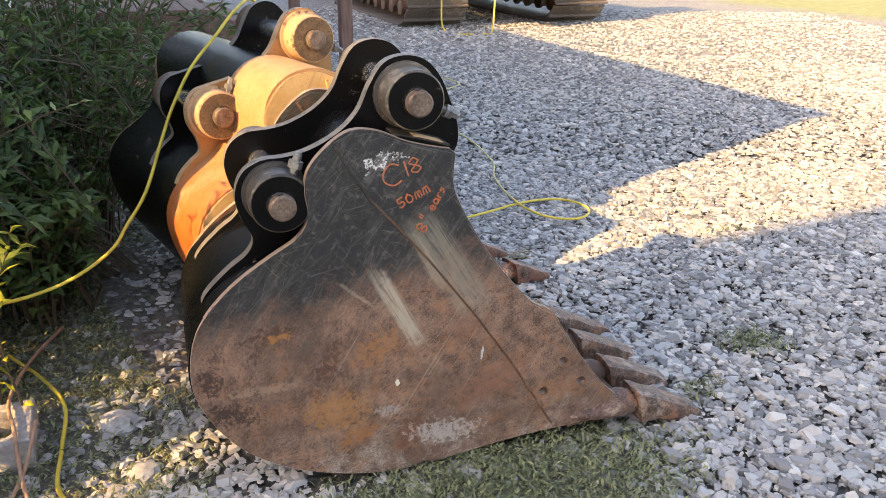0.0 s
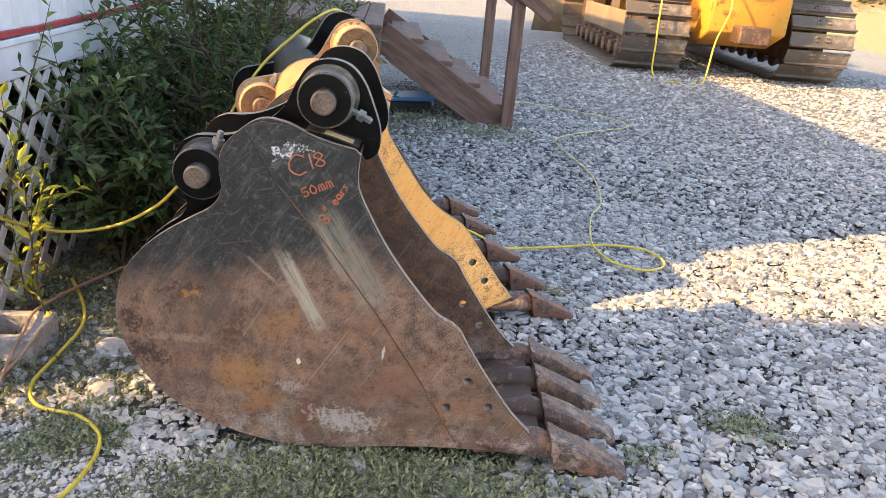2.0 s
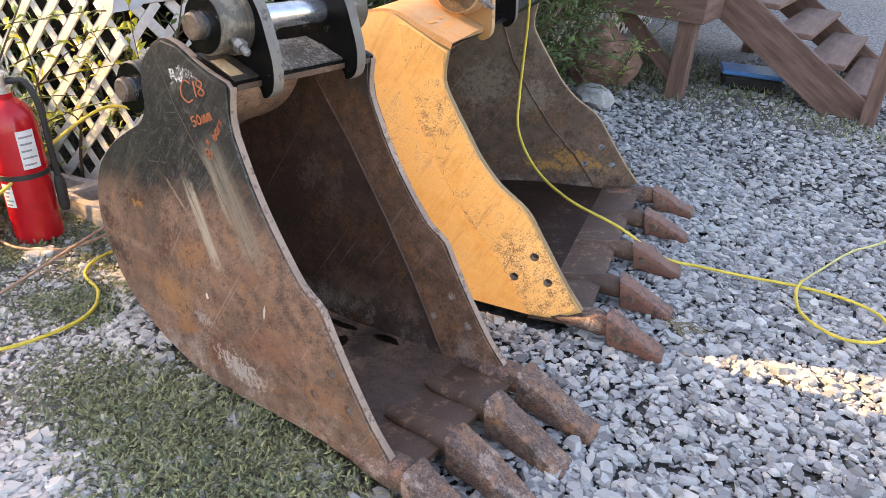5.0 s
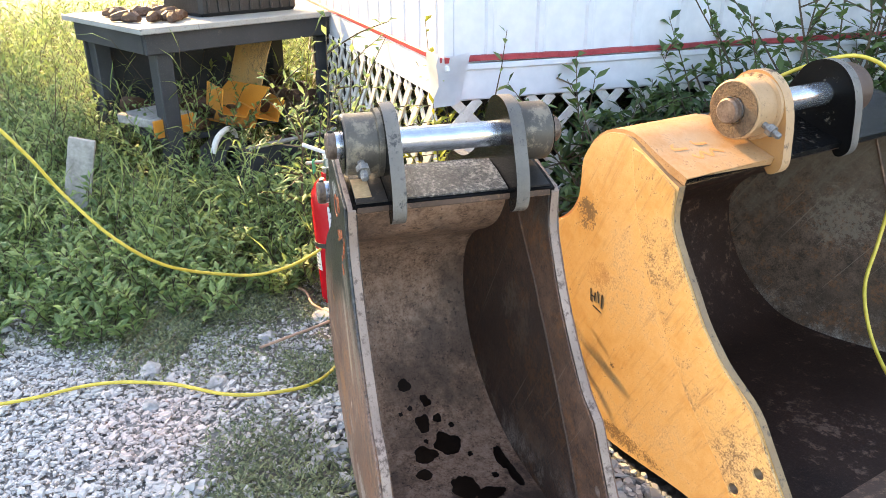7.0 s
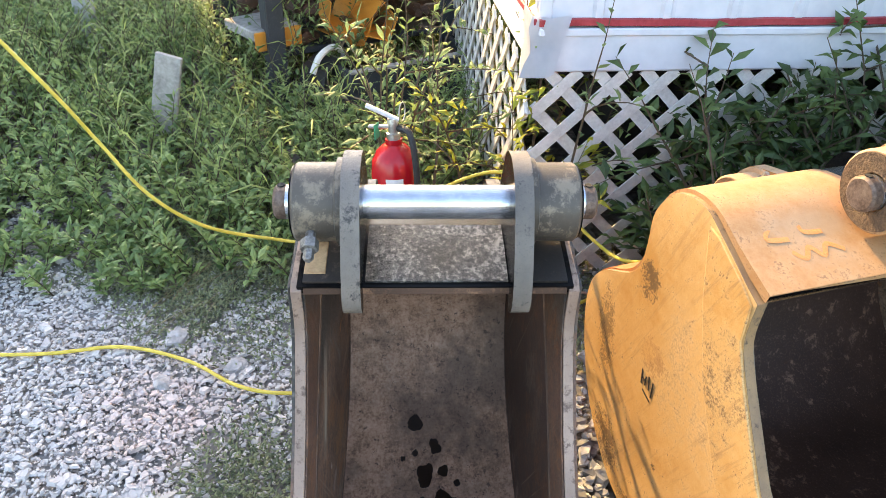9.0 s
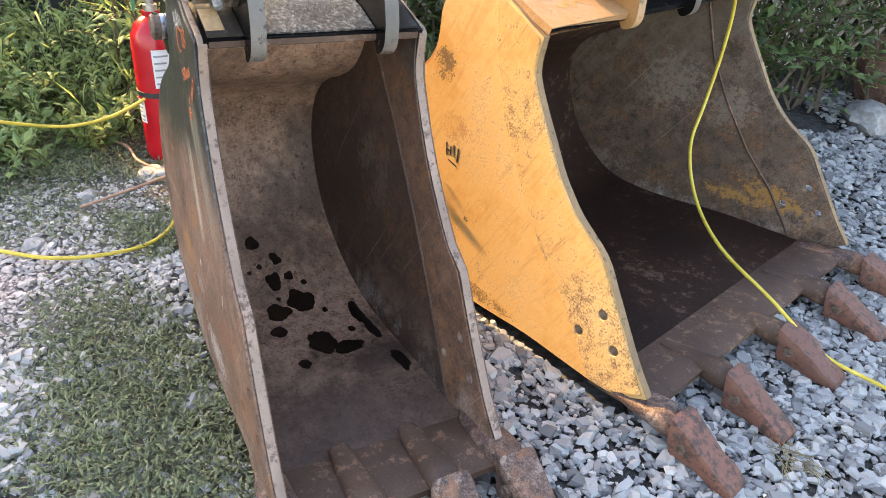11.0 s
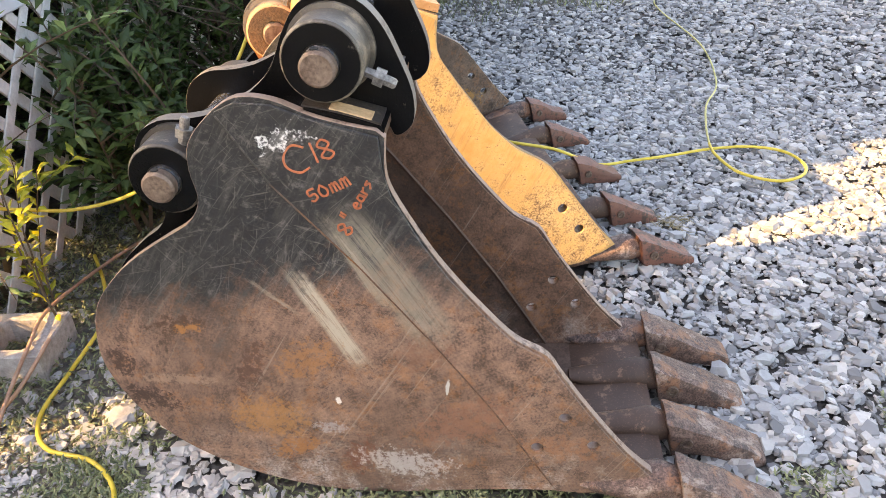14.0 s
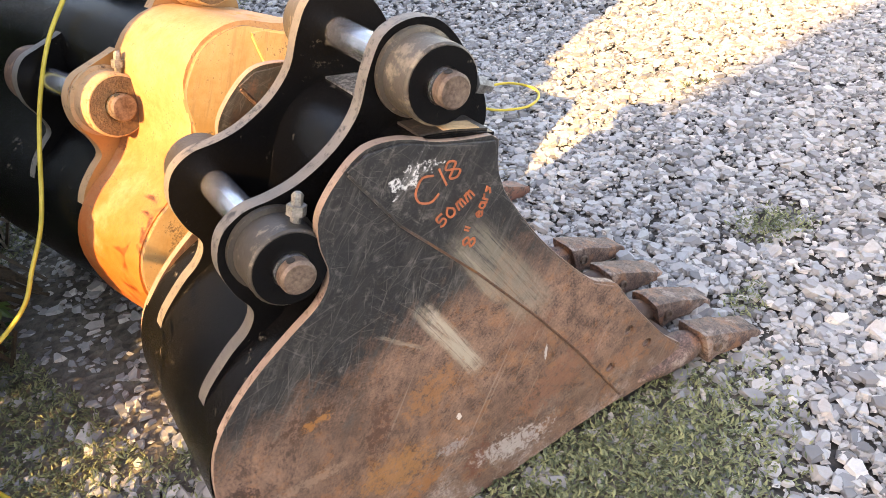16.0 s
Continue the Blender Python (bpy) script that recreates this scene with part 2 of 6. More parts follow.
    rough = k.ramp(k.math("ADD", k.math("MULTIPLY", painted, -0.22), k.math("MULTIPLY", mid, 0.25)), [(0.0, 0.42), (0.25, 0.72)])
    return k.done(col, grain, 0.5, 0.004, rough=rough)


def worn_paint(name, base, light, worn, amount=0.62, rough=0.5, scale=9, seed=0.0, metal=0.0, gloss=0.5, fleck=0.5):
    """Paint with a dull film, chipped through to what lies under it."""
    k = Nodes(name, rough, metal)
    k.b.inputs["Specular IOR Level"].default_value = gloss
    off = k.mapped(loc=(seed, seed, seed))
    big, mid, fine = k.noise(scale * 0.4, 5, 0.6, off), k.noise(scale * 3, 7, 0.75, off), k.noise(scale * 22, 3, 0.6, off)
    col = k.ramp(big, [(0.3, base), (0.7, light)])
    chips = k.ramp(k.math("ADD", k.math("MULTIPLY", mid, 0.7), k.math("MULTIPLY", big, 0.3)), [(amount - 0.04, 0.0), (amount + 0.03, 1.0)])
    col = k.mix(chips, col, worn)
    col = k.mix(k.ramp(fine, [(0.55, 0.0), (0.8, fleck)]), col, worn)
    return k.done(col, k.math("ADD", mid, k.math("MULTIPLY", fine, 0.3)), 0.35, 0.003)


def scuffed_yellow(name, seed, wear=1.0):
    """Faded yellow paint, scuffed by soil in long thin rubs, with fine chips and brown smears."""
    k = Nodes(name, 0.55)
    off = k.mapped(loc=(seed, seed, seed))
    big, mid, fine = k.noise(3, 6, 0.65, off), k.noise(30, 8, 0.75, off), k.noise(170, 5, 0.75, off)
    v = k.node("ShaderNodeVectorRotate", Vector=off, Axis=(0, 1, 0), Angle=radians(62)).outputs[0]
    rub = k.noise(1.0, 7, 0.75, k.node("ShaderNodeMapping", Vector=v, Scale=(6, 3, 70)).outputs[0])
    col = k.ramp(k.math("ADD", k.math("MULTIPLY", big, 0.6), k.math("MULTIPLY", mid, 0.4)), [(0.38, (0.55, 0.295, 0.088)), (0.52, (0.64, 0.395, 0.16)), (0.64, (0.71, 0.485, 0.25))])
    col = k.mix(k.ramp(rub, [(0.52, 0.0), (0.66, 0.75 * wear)]), col, (0.33, 0.18, 0.075))
    dirt = k.math("MULTIPLY", k.ramp(big, [(0.46 + 0.12 * (1 - wear), 0.0), (0.58 + 0.14 * (1 - wear), wear)]), k.ramp(k.math("ADD", k.math("MULTIPLY", mid, 0.5), k.math("MULTIPLY", fine, 0.5)), [(0.47, 0.0), (0.56, 0.85)]))
    col = k.mix(dirt, col, (0.13, 0.075, 0.035))
    col = k.mix(k.ramp(k.math("ADD", k.math("MULTIPLY", mid, 0.5), k.math("MULTIPLY", fine, 0.5)), [(0.56 + 0.02 * (1 - wear), 0.0), (0.60 + 0.02 * (1 - wear), 0.8)]), col, (0.12, 0.06, 0.03))
    if wear < 1.0:
        for px, pz, rx, rz, lean, tone, amount in ((0.735, 0.63, 0.05, 0.06, 0, (0.10, 0.06, 0.035), 0.85), (0.60, 0.40, 0.05, 0.14, 10, (0.12, 0.07, 0.03), 0.7), (0.68, 0.13, 0.07, 0.10, 45, (0.10, 0.055, 0.03), 0.8), (0.92, 0.055, 0.22, 0.03, 0, (0.12, 0.065, 0.03), 0.8), (0.88, 0.245, 0.014, 0.016, 0, (0.06, 0.04, 0.025), 0.9), (0.80, 0.48, 0.07, 0.05, 0, (0.42, 0.20, 0.06), 0.5)):
            v = k.node("ShaderNodeVectorRotate", Vector=k.mapped(loc=(-px, 0, -pz)), Axis=(0, 1, 0), Angle=radians(lean)).outputs[0]
            dx, dz = k.math("DIVIDE", k.axis("X", v), rx), k.math("DIVIDE", k.axis("Z", v), rz)
            reach = k.math("ADD", k.math("MULTIPLY", dx, dx), k.math("MULTIPLY", dz, dz))
            torn = k.math("SUBTRACT", k.math("ADD", k.math("MULTIPLY", mid, 0.5), k.math("MULTIPLY", fine, 0.5)), k.math("MULTIPLY", reach, 0.13))
            col = k.mix(k.ramp(torn, [(0.43, 0.0), (0.48, amount)]), col, tone)
    return k.done(col, k.math("ADD", mid, k.math("MULTIPLY", fine, 0.5)), 0.3, 0.003)


M = {}
M["side"] = bucket_side("scratched_black_and_rust", 0.0, (0.006, 0.006, 0.007), (0.028, 0.028, 0.029), (0.055, 0.031, 0.022), (0.195, 0.114, 0.079), 0.43,
    ((0.385, 0.452, 0.125, 0.022, 27, (0.40, 0.34, 0.26), 0.9), (0.505, 0.54, 0.17, 0.05, 31, (0.27, 0.235, 0.18), 0.6), (0.29, 0.50, 0.06, 0.005, 48, (0.36, 0.30, 0.23), 0.5), (0.45, 0.565, 0.10, 0.014, 27, (0.34, 0.29, 0.22), 0.5)), True, 0.35,
    ((0.0, 0.25, 0.10, 0.035, -12, (0.035, 0.016, 0.012), 0.9), (-0.03, 0.34, 0.035, 0.05, 20, (0.04, 0.018, 0.013), 0.9), (0.10, 0.43, 0.075, 0.03, 8, (0.06, 0.026, 0.014), 0.85), (0.12, 0.425, 0.04, 0.015, 8, (0.36, 0.15, 0.04), 0.8),
     (0.22, 0.33, 0.03, 0.10, -20, (0.07, 0.028, 0.018), 0.75), (0.33, 0.36, 0.09, 0.05, 30, (0.34, 0.145, 0.05), 0.6), (0.24, 0.21, 0.11, 0.07, 0, (0.36, 0.16, 0.045), 0.6), (0.28, 0.13, 0.08, 0.03, 20, (0.30, 0.12, 0.035), 0.75),
     (0.41, 0.115, 0.035, 0.07, -25, (0.14, 0.05, 0.028), 0.9), (0.50, 0.10, 0.13, 0.05, -8, (0.46, 0.41, 0.38), 0.65), (0.36, 0.19, 0.05, 0.02, 0, (0.40, 0.37, 0.36), 0.5), (0.62, 0.22, 0.16, 0.07, 25, (0.24, 0.105, 0.06), 0.6), (0.80, 0.17, 0.10, 0.04, 0, (0.27, 0.12, 0.06), 0.6), (0.55, 0.38, 0.09, 0.05, 30, (0.22, 0.10, 0.055), 0.5),
     (0.38, 0.261, 0.006, 0.009, 10, (0.66, 0.60, 0.53), 1.0), (0.59, 0.305, 0.004, 0.019, -8, (0.5, 0.48, 0.44), 0.9), (0.08, 0.30, 0.12, 0.018, 0, (0.33, 0.22, 0.16), 0.5)))
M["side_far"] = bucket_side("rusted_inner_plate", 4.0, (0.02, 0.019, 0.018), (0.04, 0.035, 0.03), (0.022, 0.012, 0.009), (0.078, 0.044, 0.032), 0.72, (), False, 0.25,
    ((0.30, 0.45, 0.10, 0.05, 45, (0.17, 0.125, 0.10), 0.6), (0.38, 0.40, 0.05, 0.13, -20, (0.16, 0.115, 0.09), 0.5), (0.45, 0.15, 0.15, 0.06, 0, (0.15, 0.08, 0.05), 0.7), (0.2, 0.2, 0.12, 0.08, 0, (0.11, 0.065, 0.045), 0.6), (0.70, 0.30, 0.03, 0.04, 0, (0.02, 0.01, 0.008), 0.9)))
M["cutter_far"] = bucket_side("reddish_rusted_cutter_plate", 6.0, (0.02, 0.019, 0.019), (0.045, 0.042, 0.04), (0.05, 0.025, 0.017), (0.165, 0.086, 0.055), 0.66, (), False, 0.4)
M["mud_plate"] = bucket_side("mud_crusted_inner_plate", 8.0, (0.085, 0.06, 0.043), (0.165, 0.12, 0.09), (0.03, 0.018, 0.013), (0.12, 0.078, 0.055), 0.36, (), False, 0.3,
    ((1.22, 0.17, 0.16, 0.05, -10, (0.40, 0.19, 0.04), 0.8), (1.1, 0.13, 0.14, 0.03, 0, (0.42, 0.21, 0.05), 0.7), (0.95, 0.60, 0.05, 0.05, 0, (0.045, 0.028, 0.02), 0.9), (0.80, 0.45, 0.14, 0.12, 20, (0.24, 0.20, 0.16), 0.6), (1.0, 0.42, 0.10, 0.10, 0, (0.22, 0.18, 0.145), 0.6)))
M["rust"] = worn_paint("dark_rusty_steel", (0.048, 0.025, 0.016), (0.13, 0.071, 0.045), (0.25, 0.135, 0.078), 0.57, 0.62, 10)
k = Nodes("rusted_cast_tooth", 0.6)
big, mid, fine = k.noise(16, 6, 0.7), k.noise(55, 8, 0.75), k.noise(220, 4, 0.7)
col = k.ramp(k.math("ADD", k.math("MULTIPLY", mid, 0.6), k.math("MULTIPLY", fine, 0.4)), [(0.38, (0.035, 0.02, 0.016)), (0.5, (0.12, 0.068, 0.05)), (0.6, (0.20, 0.125, 0.095))])
col = k.mix(k.ramp(big, [(0.52, 0.0), (0.60, 0.75)]), col, (0.27, 0.12, 0.06))
col = k.mix(k.ramp(k.noise(12, 7, 0.8, k.mapped(loc=(4, 2, 7))), [(0.55, 0.0), (0.62, 0.7)]), col, (0.36, 0.27, 0.22))
col = k.mix(k.ramp(k.noise(14, 7, 0.8, k.mapped(loc=(9, 5, 1))), [(0.54, 0.0), (0.60, 0.8)]), col, (0.035, 0.021, 0.017))
M["tooth"] = k.done(col, k.math("ADD", mid, k.math("MULTIPLY", big, 1.5)), 0.6, 0.006)
M["tooth_red"] = worn_paint("tooth_with_old_red_paint", (0.12, 0.055, 0.038), (0.25, 0.095, 0.06), (0.06, 0.034, 0.026), 0.53, 0.55, 16, 5.0)
M["black"] = worn_paint("chipped_black_paint", (0.0035, 0.0033, 0.0033), (0.007, 0.0066, 0.0066), (0.13, 0.115, 0.092), 0.63, 0.25, 12, 1.0, 0.0, 0.12, 0.03)
M["yellow"] = scuffed_yellow("worn_machine_yellow", 2.0)
M["yellow_side"] = scuffed_yellow("faded_machine_yellow", 2.6, 0.5)
M["dusty_boss"] = worn_paint("dusty_black_boss", (0.018, 0.016, 0.015), (0.095, 0.08, 0.063), (0.21, 0.17, 0.125), 0.575, 0.45, 9, 6.0, 0.0, 0.4, 0.2)
M["web"] = worn_paint("scraped_dark_web", (0.018, 0.016, 0.015), (0.05, 0.04, 0.034), (0.15, 0.11, 0.08), 0.6, 0.45, 14, 3.0, 0.0, 0.3, 0.2)
M["dusty_yellow"] = worn_paint("dusty_yellow_boss", (0.40, 0.235, 0.115), (0.56, 0.36, 0.20), (0.12, 0.07, 0.04), 0.57, 0.65, 14, 8.0)
M["faded_orange"] = worn_paint("sun_faded_orange_paint", (0.38, 0.17, 0.05), (0.46, 0.245, 0.095), (0.22, 0.125, 0.065), 0.58, 0.5, 8, 12.0)
k = Nodes("paint_faded_from_orange_to_tan", 0.55)
big, mid, fine = k.noise(4, 6, 0.65), k.noise(26, 8, 0.75), k.noise(170, 4, 0.7)
low = k.ramp(k.math("ADD", k.axis("Z"), k.math("MULTIPLY", k.math("SUBTRACT", big, 0.5), 0.3)), [(0.46, 1.0), (0.74, 0.0)])
low = k.math("MULTIPLY", low, k.ramp(k.axis("X"), [(0.66, 1.0), (0.80, 0.0)]))
col = k.mix(low, k.ramp(mid, [(0.35, (0.36, 0.18, 0.068)), (0.6, (0.45, 0.26, 0.125))]), k.ramp(mid, [(0.35, (0.37, 0.085, 0.014)), (0.65, (0.43, 0.13, 0.03))]))
col = k.mix(k.ramp(k.math("ADD", k.math("MULTIPLY", mid, 0.5), k.math("MULTIPLY", fine, 0.5)), [(0.55, 0.0), (0.60, 0.7)]), col, (0.16, 0.085, 0.045))
col = k.mix(k.ramp(big, [(0.54, 0.0), (0.66, 0.5)]), col, (0.44, 0.31, 0.20))
M["faded_cover"] = k.done(col, k.math("ADD", mid, k.math("MULTIPLY", fine, 0.4)), 0.25, 0.003)
M["rim_black"] = worn_paint("edge_worn_to_metal", (0.085, 0.075, 0.066), (0.22, 0.19, 0.16), (0.035, 0.033, 0.031), 0.57, 0.55, 16, 4.0)
# worn-edge colour; the sunlit look of the rims is painted into it
M["rim_rust_sunlit"] = worn_paint("edge_worn_pinkish_and_sunlit", (0.20, 0.135, 0.10), (0.36, 0.25, 0.19), (0.11, 0.066, 0.046), 0.56, 0.55, 16, 5.0)
M["rim_yellow"] = worn_paint("yellow_edge_worn_brown", (0.16, 0.10, 0.06), (0.34, 0.21, 0.09), (0.06, 0.04, 0.03), 0.58, 0.6, 16, 5.0)
M["caked"] = speckled("caked_brown_grime", (0.07, 0.042, 0.025), (0.19, 0.115, 0.06), 45, 0.9, 0, 0.9)
M["chrome"] = speckled("polished_pin_steel", (0.50, 0.52, 0.55), (0.70, 0.72, 0.76), 9, 0.24, 0.9, 0.04)
M["pin_end"] = speckled("rusty_pin_face", (0.08, 0.05, 0.036), (0.23, 0.165, 0.125), 40, 0.55, 0.3, 0.3)
M["steel"] = speckled("dull_zinc_steel", (0.12, 0.11, 0.10), (0.34, 0.32, 0.29), 60, 0.45, 0.5, 0.2)
# tan colour that stands for sunlight on the narrow bucket's top
M["dust_and_sun"] = speckled("tan_painted_sunlight", (0.42, 0.25, 0.12), (0.70, 0.46, 0.25), 26, 0.75, 0.0, 0.25)
M["orange_mark"] = speckled("orange_paint_marker", (0.36, 0.11, 0.05), (0.62, 0.19, 0.085), 60, 0.6)
M["cord"] = speckled("yellow_cord_jacket", (0.52, 0.38, 0.035), (0.70, 0.54, 0.085), 12, 0.5, 0, 0.05)
M["white_metal"] = speckled("white_painted_siding", (0.55, 0.58, 0.63), (0.67, 0.69, 0.73), 4, 0.45, 0, 0.05)
M["red_trim"] = speckled("faded_red_trim", (0.28, 0.02, 0.03), (0.42, 0.05, 0.06), 20, 0.5)
M["lattice"] = speckled("white_lattice_strips", (0.55, 0.53, 0.50), (0.72, 0.70, 0.66), 25, 0.65)
# near-black colour for the shade under the house and in pin holes
M["dark"] = speckled("near_black_shade", (0.012, 0.012, 0.012), (0.03, 0.028, 0.026), 8, 0.9)
k = Nodes("weathered_deck_wood", 0.8)
g = k.noise(30, 6, 0.65, k.mapped((0.12, 1.0, 1.0)))
M["wood"] = k.done(k.ramp(g, [(0.3, (0.085, 0.045, 0.034)), (0.7, (0.22, 0.13, 0.10))]), g, 0.5, 0.006)


# ---- ground ----
def soil_amount(x, y):
    """How much bare earth and ground cover lies there, 0 to 1."""
    def spot(cx, cy, rx, ry, turn=0.0):
        c, s = math.cos(radians(turn)), math.sin(radians(turn))
        dx, dy = x - cx, y - cy
        return max(0.0, 1.3 - math.hypot((dx * c + dy * s) / rx, (dy * c - dx * s) / ry))
    n = noise.noise((x * 3.1, y * 3.1, 0.3)) * 0.45 + noise.noise((x * 9.0, y * 9.0, 1.7)) * 0.3
    a = spot(0.13, 1.42, 0.55, 0.25, 22) * 1.2 + spot(-0.62, 1.3, 0.16, 0.1, 30) + spot(-0.85, 2.3, 0.4, 0.5) * 0.7 + spot(-1.35, 2.4, 0.5, 1.6, 20)
    a += spot(-1.2, 0.5, 0.36, 0.75, -35) + spot(-1.7, 0.2, 0.9, 1.3, -20) + spot(-2.0, 5.6, 1.1, 0.8) + spot(-0.75, 5.55, 0.35, 0.25) * 0.7 + spot(1.02, 2.18, 0.16, 0.1) * 0.7
    a += spot(0.75, 1.9, 0.12, 0.06, 30) * 0.5 + spot(1.35, 3.2, 0.3, 0.05, 25) * 0.4
    if -0.95 < x < -0.45 and 0.85 < y < 1.32:
        a *= 0.5
    return max(0.0, min(1.0, a + n * (0.4 if a > 0 else 0.0)))


def bare_ground():
    k = Nodes("crushed_grey_stone_ground", 0.9)
    v1, v2 = k.node("ShaderNodeTexVoronoi", Vector=k.co, Scale=34.0), k.node("ShaderNodeTexVoronoi", Vector=k.co, Scale=75.0)
    stone = k.ramp(v1.outputs["Color"], [(0.1, (0.17, 0.17, 0.17)), (0.9, (0.46, 0.45, 0.43))])
    stone = k.mix(0.45, stone, k.ramp(v2.outputs["Color"], [(0.1, (0.15, 0.145, 0.14)), (0.9, (0.45, 0.44, 0.41))]))
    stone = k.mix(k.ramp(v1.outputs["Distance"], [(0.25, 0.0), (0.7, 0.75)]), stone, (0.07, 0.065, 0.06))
    wide = k.noise(0.5, 4)
    stone = k.mix(k.ramp(wide, [(0.45, 0.0), (0.75, 0.5)]), stone, (0.30, 0.26, 0.21))
    dirt = k.ramp(k.noise(28, 6), [(0.3, (0.075, 0.066, 0.054)), (0.7, (0.2, 0.178, 0.145))])
    m = k.t.nodes.new("ShaderNodeAttribute")
    m.attribute_name = "soil"
    shaded_bed = k.t.nodes.new("ShaderNodeAttribute")
    shaded_bed.attribute_name = "shaded_bed"
    # dark bed under the stones, with the shade of their gaps painted in
    stone = k.mix(shaded_bed.outputs["Fac"], stone, k.ramp(k.noise(40, 5), [(0.3, (0.028, 0.027, 0.026)), (0.7, (0.10, 0.096, 0.09))]))
    e = k.node("ShaderNodeVectorMath", Vector=k.co)
    e.operation = "DISTANCE"
    e.inputs[1].default_value = (-0.5, 0.65, 0.0)
    stone = k.mix(k.ramp(k.math("ADD", e.outputs["Value"], k.math("MULTIPLY", k.math("SUBTRACT", k.noise(6, 5, 0.7), 0.5), 0.6)), [(0.4, 0.8), (0.95, 0.0)]), stone, (0.38, 0.35, 0.32))
    col = k.mix(m.outputs["Fac"], stone, dirt)
    y, x = k.axis("Y"), k.axis("X")
    out = k.math("ADD", k.math("ADD", k.math("MULTIPLY", y, 0.42), k.math("MULTIPLY", x, 0.9)), k.math("MULTIPLY", k.noise(0.35, 4), 3.0))
    field = k.ramp(k.math("DIVIDE", k.math("SUBTRACT", out, 12.8), 1.2, True), [(0.0, 0.0), (1.0, 1.0)])
    west = k.ramp(k.math("DIVIDE", k.math("SUBTRACT", k.math("MULTIPLY", x, -1.0), 3.0), 1.0, True), [(0.0, 0.0), (1.0, 1.0)])
    west = k.math("MULTIPLY", west, k.ramp(k.math("DIVIDE", k.math("SUBTRACT", 6.0, y), 2.0, True), [(0.0, 0.0), (1.0, 1.0)]))
    grass = k.ramp(k.noise(6, 7, 0.7), [(0.3, (0.15, 0.17, 0.06)), (0.7, (0.31, 0.31, 0.13))])
    col = k.mix(k.math("MAXIMUM", field, west), col, grass)
    return k.done(col, k.math("ADD", v1.outputs["Distance"], k.math("MULTIPLY", k.noise(60, 5), 0.4)), 0.7, 0.02)


M["ground"] = bare_ground()


def build_ground():
    xs = [-400, -120, -40, -15, -8, -5, -3.5] + [-2.6 + 0.08 * i for i in range(70)] + [3.4, 4.2, 5.5, 8, 14, 25, 60, 150, 400]
    ys = [-400, -120, -40, -15, -8, -4, -2.2] + [-1.4 + 0.08 * i for i in range(100)] + [7.2, 8.5, 10.5, 14, 20, 30, 60, 150, 400]
    bm = bmesh.new()
    lay = bm.verts.layers.float.new("soil")
    shaded_bed = bm.verts.layers.float.new("shaded_bed")
    rows = []
    for y in ys:
        row = []
        for x in xs:
            s = soil_amount(x, y) if -3.4 < x < 4 and -2.5 < y < 8 else 0.0
            z = -0.012 + 0.008 * noise.noise((x * 1.3, y * 1.3, 0)) + 0.012 * s if abs(x) < 8 and abs(y) < 14 else -0.012
            v = bm.verts.new((x, y, z))
            v[lay] = s
            v[shaded_bed] = max(0.0, min(1.0, (3.3 - x) / 0.7, (y + 0.8) / 0.6)) if -2.6 < x and y < 4.4 else max(0.0, min(1.0, (8.4 - y) / 4.0, (4.5 - x) / 0.8)) if -2.6 < x and y < 8.4 else 0.0
            row.append(v)
        rows.append(row)
    for a, b in zip(rows, rows[1:]):
        for i in range(len(xs) - 1):
            bm.faces.new((a[i], a[i + 1], b[i + 1], b[i]))
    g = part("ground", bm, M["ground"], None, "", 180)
    tagged(g, "grey crushed stone yard with bare earth and grass beyond", "ground", kind="structure")


build_ground()


def stone_material():
    k = Nodes("broken_slate_gravel", 0.8)
    r = k.t.nodes.new("ShaderNodeNewGeometry").outputs["Random Per Island"]
    col = k.ramp(r, [(0.0, (0.13, 0.132, 0.134)), (0.2, (0.23, 0.232, 0.234)), (0.5, (0.35, 0.35, 0.345)), (0.72, (0.385, 0.397, 0.392)), (0.88, (0.44, 0.41, 0.375)), (1.0, (0.56, 0.55, 0.52))])
    n = k.noise(70, 5, 0.7)
    col = k.mix(k.ramp(n, [(0.4, 0.0), (0.75, 0.35)]), col, (0.19, 0.175, 0.155))
    d = k.node("ShaderNodeVectorMath", Vector=k.co)
    d.operation = "DISTANCE"
    d.inputs[1].default_value = (-0.34, 0.92, 0.0)
    spray = k.math("ADD", d.outputs["Value"], k.math("MULTIPLY", k.math("SUBTRACT", k.noise(14, 5, 0.7), 0.5), 0.5))
    col = k.mix(k.ramp(spray, [(0.08, 0.9), (0.28, 0.0)]), col, (0.64, 0.24, 0.14))
    e = k.node("ShaderNodeVectorMath", Vector=k.co)
    e.operation = "DISTANCE"
    e.inputs[1].default_value = (-0.58, 0.78, 0.0)
    dust_and_sun = k.math("ADD", e.outputs["Value"], k.math("MULTIPLY", k.math("SUBTRACT", k.noise(6, 5, 0.7), 0.5), 0.6))
    col = k.mix(k.ramp(dust_and_sun, [(0.5, 0.8), (1.1, 0.0)]), col, (0.60, 0.555, 0.515))
    return k.done(col, n, 0.3, 0.002)


M["stone"] = stone_material()


